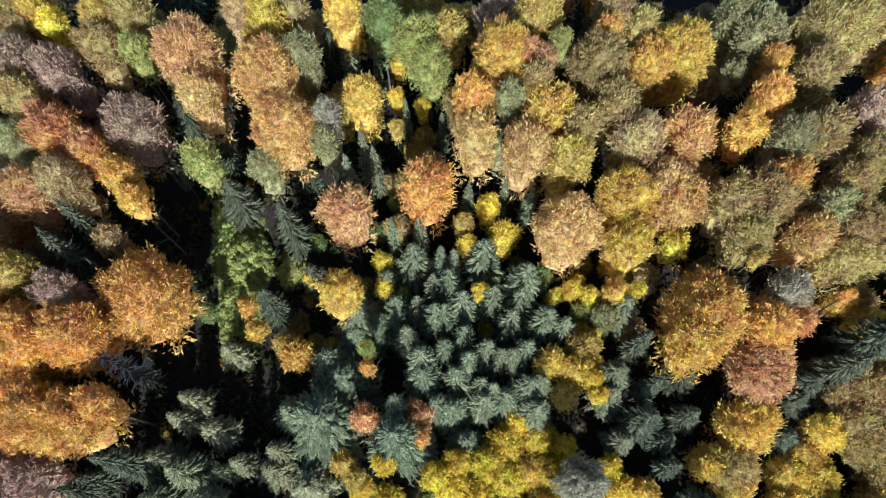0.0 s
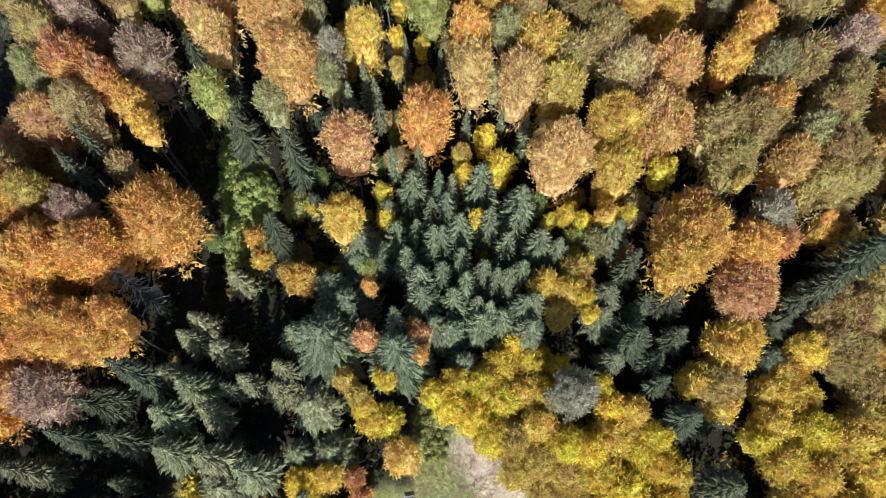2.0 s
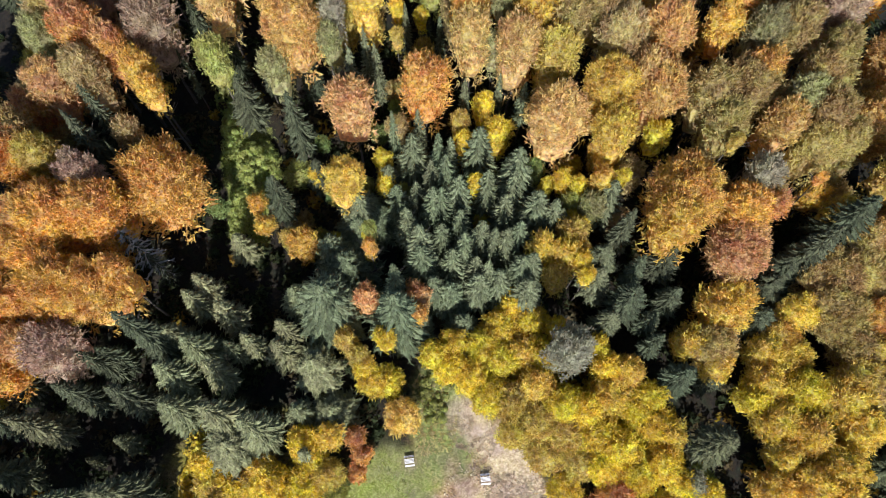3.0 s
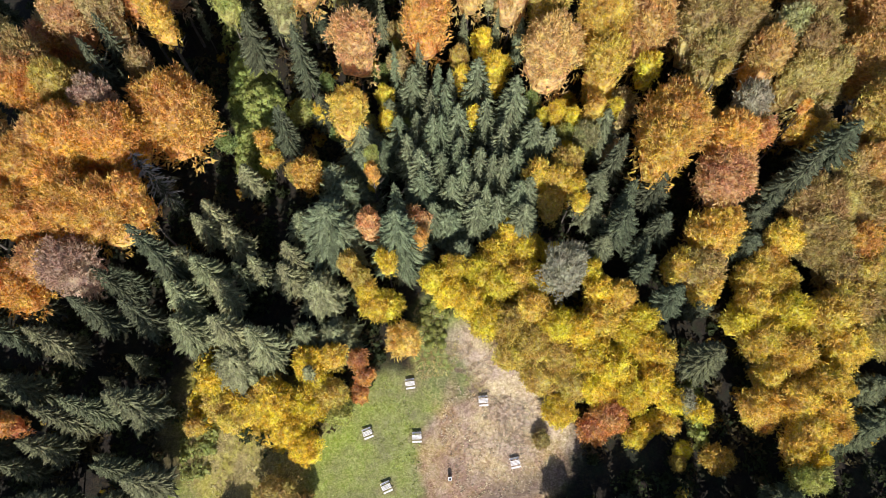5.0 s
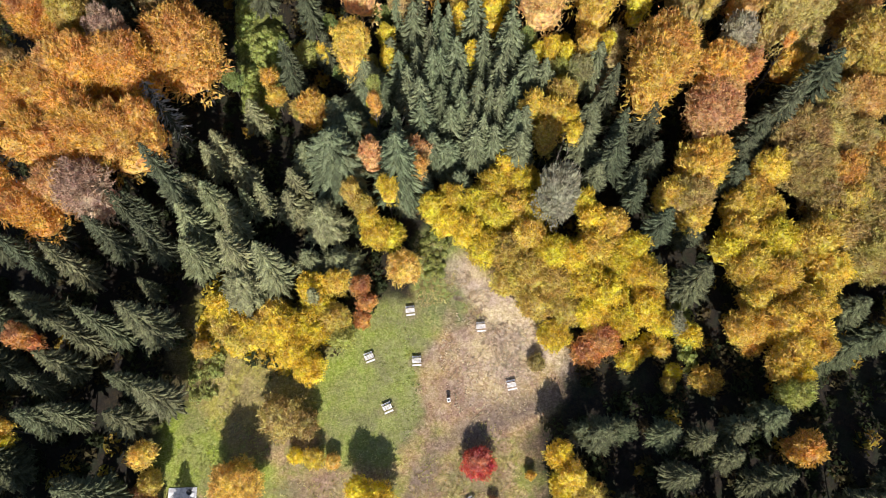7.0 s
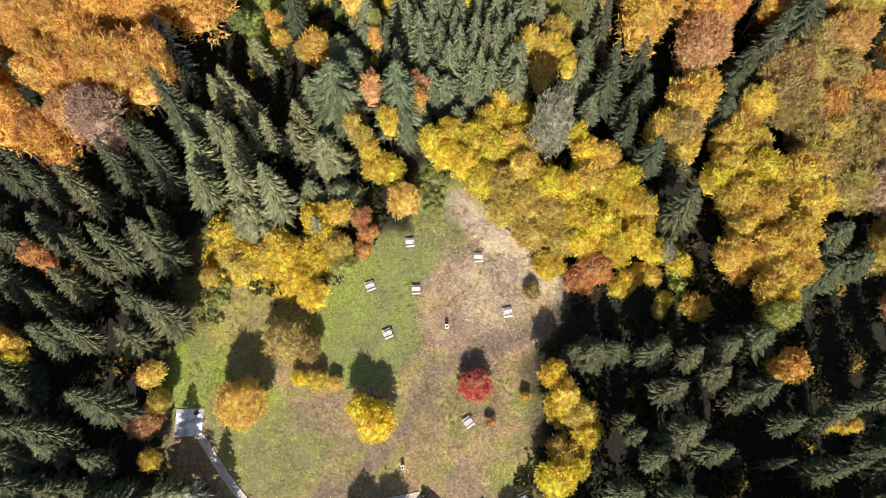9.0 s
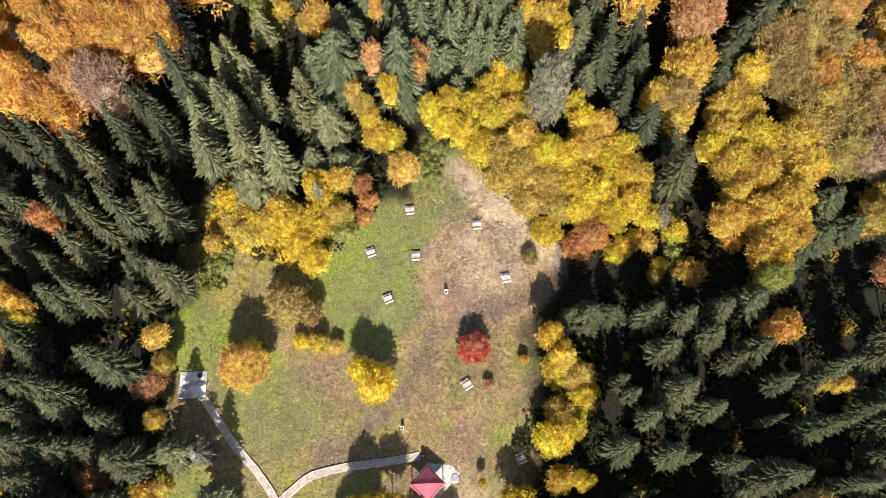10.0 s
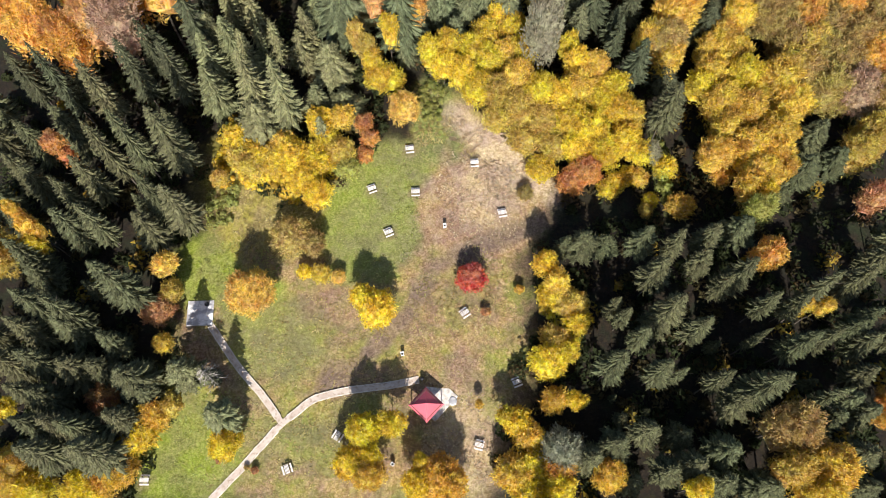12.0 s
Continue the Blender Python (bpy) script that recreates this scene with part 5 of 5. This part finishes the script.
def smooth_line(points, step=0.9):
    """Points at even steps along a soft curve through the given ones."""
    out = []
    for i in range(len(points) - 1):
        p0, p1, p2, p3 = (Vector(points[max(0, min(len(points) - 1, i + k))]) for k in (-1, 0, 1, 2))
        n = max(2, int((p2 - p1).length / step))
        for s in range(n):
            t = s / n
            q = 0.5 * (2 * p1 + (p2 - p0) * t + (2 * p0 - 5 * p1 + 4 * p2 - p3) * t * t + (3 * p1 - p0 - 3 * p2 + p3) * t ** 3)
            out.append((q.x, q.y))
    out.append(tuple(points[-1]))
    return out


def footpath(name, points, lift, label):
    line = smooth_line(points)
    rnd = random.Random(len(line))
    line = [(x + rnd.uniform(-0.04, 0.04), y + rnd.uniform(-0.04, 0.04)) for x, y in line]
    ob = new(name, mesh_of("path", *ribbon(line, 0.5, lift, 0.4), CONCRETE))
    tagged(ob, label, "path", kind="structure")
    for side in (-0.555, 0.555):
        edge = []
        for i, (x, y) in enumerate(line):
            a, b = line[max(0, i - 1)], line[min(len(line) - 1, i + 1)]
            d = Vector((b[0] - a[0], b[1] - a[1])).normalized()
            if (x - line[0][0]) ** 2 + (y - line[0][1]) ** 2 > 1.2:
                edge.append((x - d.y * side, y + d.x * side))
        part("kerb", mesh_of("kerb", *ribbon(edge, 0.055, lift + 0.04, 0.4), KERB), ob)


footpath("path_1", [(-25.2, -58.9), (-28.5, -54.6), (-32.5, -50.4), (-35, -47.3), (-38.6, -42.4)], 0.10, "narrow worn concrete footpath with pale kerbs to a slab")
footpath("path_2", [(-25.6, -59.1), (-22.5, -56.5), (-19.8, -54.6), (-14.1, -53.3), (-8, -52.5), (-2.6, -51.5)], 0.104, "curved narrow concrete footpath leading to the picnic shelter")
footpath("path_3", [(-25.0, -58.4), (-28.5, -62.4), (-32.2, -66.7), (-36.6, -71.5), (-42, -77.5)], 0.108, "narrow concrete footpath running out of the clearing")


def slab(name, x, y, sx, sy, turn, high, material, label, category):
    bm = box(sx, sy, high + 0.3, Matrix.Translation((0, 0, -0.3)), None, 0.03)
    ob = new(name, bm_mesh(name, bm, material))
    ob.matrix_basis = pose(x, y, rise(x, y), -0, 0, turn)
    tagged(ob, label, category, kind="structure")
    return ob


slab("platform", -40.6, -40.3, 4.5, 4.4, 2, 0.3, STAINED, "worn square concrete platform at the end of a footpath", "platform")


def picnic_shelter(x, y, turn):
    top = new("picnic_shelter")
    top.matrix_basis = pose(x, y, rise(x, y) + 0.12, 0, 0, turn)
    tagged(top, "open picnic shelter with a red pyramid roof on timber posts", "shelter")
    e, lo, hi = 2.05, 2.35, 3.85
    corners = [(-e, -e), (e, -e), (e, e), (-e, e)]
    for i in range(4):
        a, b = corners[i], corners[(i + 1) % 4]
        verts, faces = [], []
        rows = 8
        for s in range(rows + 1):
            f = s / rows
            for lift in (0.0, -0.05):
                verts.append((a[0] * (1 - f) + 0.0, a[1] * (1 - f), lo + (hi - lo) * f + lift))
                verts.append((b[0] * (1 - f), b[1] * (1 - f), lo + (hi - lo) * f + lift))
        for s in range(rows):
            k = 4 * s
            faces.extend([(k, k + 1, k + 5, k + 4), (k + 3, k + 2, k + 6, k + 7)])
        faces.extend([(1, 0, 2, 3)])
        part("roof_panel", mesh_of("roof_panel", verts, faces, RED_ROOF), top)
        verts, faces = [], []
        tube(verts, faces, (a[0] * 1.01, a[1] * 1.01, lo + 0.02), (0, 0, hi + 0.03), 0.06, 0.05, 6)
        part("ridge_cap", mesh_of("ridge_cap", verts, faces, RED_ROOF), top)
        post = part("post", bm_mesh("post", box(0.14, 0.14, lo + 0.25, None, None, 0.012), DARK_TIMBER), top)
        post.location = (a[0] * 0.86, a[1] * 0.86, 0)
        beam = part("beam", bm_mesh("beam", box(3.6, 0.12, 0.16, None, None, 0.01), DARK_TIMBER), top)
        beam.matrix_basis = pose((a[0] + b[0]) * 0.43, (a[1] + b[1]) * 0.43, lo + 0.1, 0, 0, 90 * i)


def boulder(x, y, r):
    """A rounded stone basin beside the shelter."""
    bm = bmesh.new()
    bmesh.ops.create_icosphere(bm, subdivisions=3, radius=r)
    for v in bm.verts:
        v.co *= 1 + 0.22 * noise.noise(v.co * 2.2)
        v.co.z = max(-0.2, v.co.z * 0.6)
        if v.co.z > 0.25:
            v.co.z = 0.25 - 0.35 * (v.co.z - 0.25)
    ob = new("stone_basin", bm_mesh("stone_basin", bm, STONE, True))
    ob.location = (x, y, rise(x, y))
    tagged(ob, "rough grey stone basin standing beside the picnic shelter", "stone basin")


boulder(3.1, -55.0, 0.75)
SHELTER = (-1.3, -56.0)
slab("shelter_slab", 0.2, -54.6, 5.6, 5.0, 47, 0.12, KERB, "pale concrete floor slab under the picnic shelter", "slab")
picnic_shelter(*SHELTER, 47)


def picnic_table(x, y, turn):
    table = new("picnic_table")
    table.matrix_basis = pose(x, y, rise(x, y), 0, 0, turn)
    tagged(table, "pale weathered timber picnic table with two fixed benches on grass", "picnic table", "picnic tables")
    for i in range(4):
        plank = part("plank", PLANK, table)
        plank.location = (0, -0.285 + 0.19 * i, 0.71)
    for s in (-1, 1):
        bench = part("bench", BENCH, table)
        bench.location = (0, 0.70 * s, 0.42)
    for s in (-1, 1):
        leg = part("trestle", TRESTLE, table, "dark timber trestle leg")
        leg.location = (0.5 * s, 0, 0)


PLANK = bm_mesh("plank", box(1.5, 0.125, 0.05, None, None, 0.01), TIMBER)
BENCH = bm_mesh("bench", box(1.5, 0.25, 0.05, None, None, 0.01), TIMBER)
trestle = bmesh.new()
box(0.07, 1.62, 0.09, Matrix.Translation((0, 0, 0.33)), trestle)
box(0.07, 0.62, 0.08, Matrix.Translation((0, 0, 0.63)), trestle)
for s in (-1, 1):
    box(0.07, 0.09, 0.78, Matrix.Translation((0, 0.48 * s, -0.06)) @ Matrix.Rotation(radians(22 * s), 4, "X"), trestle)
TRESTLE = bm_mesh("trestle", trestle, DARK_TIMBER)
picnic_table(-4.9, -9.7, 8)
picnic_table(-3.7, -18.1, 3)
picnic_table(-11.6, -17.5, 22)
picnic_table(-8.4, -25.7, 24)
picnic_table(7.0, -12.4, 5)
picnic_table(11.9, -22.0, 12)
picnic_table(5.1, -40.2, 35)
picnic_table(13.8, -51.9, 22)
picnic_table(-15.9, -60.8, 60)
picnic_table(-23.9, -66.0, -68)
picnic_table(-46.9, -67.8, 0)
picnic_table(7.4, -62.1, -15)


def barbecue(x, y, turn):
    grill = new("barbecue")
    grill.matrix_basis = pose(x, y, rise(x, y), 0, 0, turn)
    tagged(grill, "small white concrete barbecue with a sooty hearth", "barbecue", "barbecues")
    part("base", GRILL_BASE, grill)
    part("hearth", GRILL_HEARTH, grill, "sooty iron hearth")


bm = box(0.55, 0.45, 0.62, None, None, 0.03)
box(0.1, 0.45, 0.4, Matrix.Translation((-0.22, 0, 0.6)), bm)
box(0.1, 0.45, 0.4, Matrix.Translation((0.22, 0, 0.6)), bm)
box(0.55, 0.12, 0.45, Matrix.Translation((0, 0.25, 0.58)), bm)
GRILL_BASE = bm_mesh("grill_base", bm, WHITEWASH)
GRILL_HEARTH = bm_mesh("grill_hearth", box(0.36, 0.36, 0.06, Matrix.Translation((0, -0.02, 0.64))), SOOT)
barbecue(1.6, -24.5, 10)
barbecue(-5.5, -47.3, 10)
barbecue(-6.75, -65.2, 60)


def black_bowl(x, y, z):
    """A shallow black bowl on three feet, added for an unidentified dark round spot."""
    bm = bmesh.new()
    rings = ((0.12, 0.08), (0.30, 0.12), (0.40, 0.24), (0.43, 0.25), (0.38, 0.22), (0.27, 0.15), (0.05, 0.13))
    rows = [[bm.verts.new((r * math.cos(6.2832 * i / 20), r * math.sin(6.2832 * i / 20), h)) for i in range(20)] for r, h in rings]
    for a, b in zip(rows, rows[1:]):
        for i in range(20):
            bm.faces.new((a[i], a[(i + 1) % 20], b[(i + 1) % 20], b[i]))
    bm.faces.new(rows[0][::-1])
    bm.faces.new(rows[-1])
    bowl = new("black_bowl")
    bowl.location = (x, y, z)
    tagged(bowl, "round black bowl added on the concrete platform", "fire bowl")
    part("bowl", bm_mesh("bowl", bm, SOOT, True), bowl)
    for i in range(3):
        foot = part("foot", FOOT, bowl)
        foot.location = (0.25 * math.cos(2.1 * i), 0.25 * math.sin(2.1 * i), 0)


def litter_bin(x, y):
    """A tapered dark bin with a rim and a domed lid."""
    bin_of = new("litter_bin")
    bin_of.location = (x, y, rise(x, y) + 0.05)
    tagged(bin_of, "small dark metal litter bin beside the shelter slab", "litter bin")
    for name, rings in (("body", ((0.20, 0.0), (0.26, 0.04), (0.30, 0.82), (0.27, 0.82))), ("lid", ((0.32, 0.82), (0.33, 0.87), (0.22, 0.98), (0.05, 1.02)))):
        bm = bmesh.new()
        rows = [[bm.verts.new((r * math.cos(6.2832 * i / 16), r * math.sin(6.2832 * i / 16), h)) for i in range(16)] for r, h in rings]
        for a, b in zip(rows, rows[1:]):
            for i in range(16):
                bm.faces.new((a[i], a[(i + 1) % 16], b[(i + 1) % 16], b[i]))
        bm.faces.new(rows[0][::-1])
        bm.faces.new(rows[-1])
        part(name, bm_mesh(name, bm, SOOT, True), bin_of)


litter_bin(-2.10, -51.48)
FOOT = bm_mesh("bowl_foot", box(0.05, 0.05, 0.13, None, None, 0.008), SOOT)
black_bowl(-39.5, -38.8, rise(-39.5, -38.8) + 0.29)


# ---- undergrowth and grass ----
EDGE = [(-4, 4), (3, 3), (19, -13), (22, -17), (19, -27), (16, -37), (12, -54), (9, -72), (0, -77), (-51, -77), (-42, -54), (-44, -41), (-46, -32), (-43, -17), (-38, -12), (-33, -17.5), (-24, -20), (-19, -21), (-14, -12), (-8, -4)]


def in_clearing(x, y):
    inside = False
    for i in range(len(EDGE)):
        (x1, y1), (x2, y2) = EDGE[i - 1], EDGE[i]
        if (y1 > y) != (y2 > y) and x < (x2 - x1) * (y - y1) / (y2 - y1) + x1:
            inside = not inside
    glade = ((x + 33.5) / 6) ** 2 + ((y - 40) / 13) ** 2 < 1
    return inside or glade or ((x - 41) / 2) ** 2 + ((y + 14) / 7) ** 2 < 1


def undergrowth(name, seed, count, colour, label):
    """Many low leafy clumps between the trunks, one sheet of stuff."""
    rnd = random.Random(seed)
    verts, faces = [], []
    while count:
        x, y = rnd.uniform(-82, 82), rnd.uniform(-82, 92)
        if in_clearing(x, y) or  (y < -68 and -45 < x < 14):
            continue
        count -= 1
        r, z = rnd.uniform(0.9, 2.2), rise(x, y)
        for _ in range(46):
            v = Vector((rnd.gauss(0, 1), rnd.gauss(0, 1), abs(rnd.gauss(0, 1)))).normalized()
            p = Vector((x, y, z)) + Vector((v.x * r, v.y * r, v.z * r * 1.25)) * rnd.uniform(0.6, 1.1)
            a = Vector((rnd.gauss(0, 1), rnd.gauss(0, 1), rnd.gauss(0, 0.6))).normalized() * rnd.uniform(0.25, 0.6)
            b = a.cross(v).normalized() * rnd.uniform(0.2, 0.45)
            k = len(verts)
            verts.extend([tuple(p - a), tuple(p + a * 0.7 + b), tuple(p + a * 0.7 - b)])
            faces.append((k, k + 1, k + 2))
    ob = new(name, mesh_of(name, verts, faces, LEAF))
    ob.color = (*colour, 1)
    tagged(ob, label, "undergrowth", kind="stuff")


undergrowth("undergrowth", 1, 1300, (0.045, 0.052, 0.02), "dark green shrubs and saplings on the forest floor")
undergrowth("bramble_undergrowth", 2, 900, (0.085, 0.063, 0.028), "dull olive-brown undergrowth between the tree trunks")
undergrowth("golden_undergrowth", 3, 200, (0.34, 0.22, 0.035), "scattered yellow saplings on the shaded forest floor")


def shrubs(name, seed, spots, colour, label, tall=0.0):
    """Sunlit leafy scrub that fills a glade."""
    rnd = random.Random(seed)
    verts, faces = [], []
    for sx, sy, rx, ry, count in spots:
        for _ in range(count):
            w, f = rnd.uniform(0, 6.283), math.sqrt(rnd.random())
            x, y = sx + rx * f * math.cos(w), sy + ry * f * math.sin(w)
            r, z = rnd.uniform(0.5, 1.1), rise(x, y) + tall * rnd.random() * (1.2 - f)
            for _ in range(40):
                v = Vector((rnd.gauss(0, 1), rnd.gauss(0, 1), abs(rnd.gauss(0, 1)) + 0.2)).normalized()
                p = Vector((x, y, z)) + Vector((v.x * r, v.y * r, v.z * r * 1.1)) * rnd.uniform(0.7, 1.1)
                a = Matrix.Rotation(rnd.uniform(0, 6.28), 3, v) @ v.orthogonal().normalized() * rnd.uniform(0.15, 0.35)
                b = v.cross(a) * rnd.uniform(0.5, 0.9)
                k = len(verts)
                verts.extend([tuple(p - a), tuple(p + a * 0.7 + b), tuple(p + a * 0.7 - b)])
                faces.append((k, k + 1, k + 2))
    ob = new(name, mesh_of(name, verts, faces, LEAF))
    ob.color = (*colour, 1)
    tagged(ob, label, "undergrowth", kind="stuff")


shrubs("glade_scrub", 21, [(-32.0, 39, 3.9, 5.5, 260), (-34.2, 31.5, 1.8, 5.5, 130), (-34.2, 28.0, 1.1, 3.0, 50), (-36.8, 47, 1.6, 6, 90), (-38.6, 56, 1.6, 6, 90), (41, -14, 1.3, 6, 40)], (0.33, 0.355, 0.095), "bright yellow-green leafy scrub in a sunlit glade", 4.0)
shrubs("weedy_scrub", 22, [(-38.5, -20, 3, 5, 34), (-1, 0, 2.6, 4, 46)], (0.27, 0.27, 0.075), "low green weeds along the clearing's edge")
shrubs("golden_scrub", 23, [(-37, -8, 3, 5, 110), (-31.5, -13, 5, 4.5, 230), (-25, -17, 4.5, 3, 130), (-38.5, -14, 2, 4, 40), (-21, -12, 3, 3, 60), (20.5, -38, 2.4, 3.2, 70), (22, -44.5, 2.2, 3.6, 70)], (0.62, 0.45, 0.055), "dense golden yellow scrub beside the lawn", 2.2)
shrubs("yellow_thicket", 24, [(16, 2, 5, 7, 200), (24, -3, 6, 6, 220), (30, -7, 5, 4, 120), (12, 8, 5, 6, 130)], (0.62, 0.47, 0.05), "lemon yellow thicket of saplings between small trees", 4.5)


def grass(name, seed, count, colour, tall, label, spots):
    """Tufts of blades over oval spots of the meadow."""
    rnd = random.Random(seed)
    verts, faces = [], []
    for _ in range(count):
        sx, sy, rx, ry = spots[rnd.randrange(len(spots))]
        w, f = rnd.uniform(0, 6.283), math.sqrt(rnd.random())
        x, y = sx + rx * f * math.cos(w), sy + ry * f * math.sin(w)
        if noise.noise((x * 0.25, y * 0.25, seed)) < -0.15:
            continue
        z = rise(x, y)
        lean = noise.noise((x * 0.15, y * 0.15, 7.0)) * 6.28 + rnd.uniform(-0.7, 0.7)
        for _ in range(4):
            b = lean + rnd.uniform(-0.9, 0.9)
            h = tall * rnd.uniform(0.5, 1.3)
            p = Vector((x + rnd.uniform(-0.2, 0.2), y + rnd.uniform(-0.2, 0.2), z - 0.05))
            side = Vector((-math.sin(b), math.cos(b), 0)) * 0.07
            tip = p + Vector((math.cos(b) * h * 0.9, math.sin(b) * h * 0.9, h * 0.4))
            k = len(verts)
            verts.extend([tuple(p - side), tuple(p + side), tuple(tip)])
            faces.append((k, k + 1, k + 2))
    ob = new(name, mesh_of(name, verts, faces, LEAF))
    ob.color = (*colour, 1)
    tagged(ob, label, "grass", kind="stuff")


grass("dry_grass", 11, 2600, (0.52, 0.41, 0.29), 0.32, "flattened straw-coloured dry grass in the clearing", [(4, -4, 3, 4), (8, -9, 3.5, 5), (13, -15, 4, 5), (9, -18, 9, 11), (4, -62, 6, 8)])
grass("meadow_grass", 12, 6000, (0.44, 0.35, 0.16), 0.3, "tufts of yellowing rough meadow grass", [(-2, -48, 13, 14), (-8, -40, 14, 8), (-30, -24, 8, 8), (8, -42, 6, 14), (-20, -48, 14, 12), (-1, -2, 4, 8), (-20, -66, 18, 8)])
grass("green_grass", 13, 3000, (0.29, 0.30, 0.09), 0.26, "short green grass tufts in the glade", [(-33.5, 40, 5, 12), (-35, -34, 8, 7), (-36, -63, 7, 10), (-12, -22, 9, 14), (41, -14, 1.5, 6)])
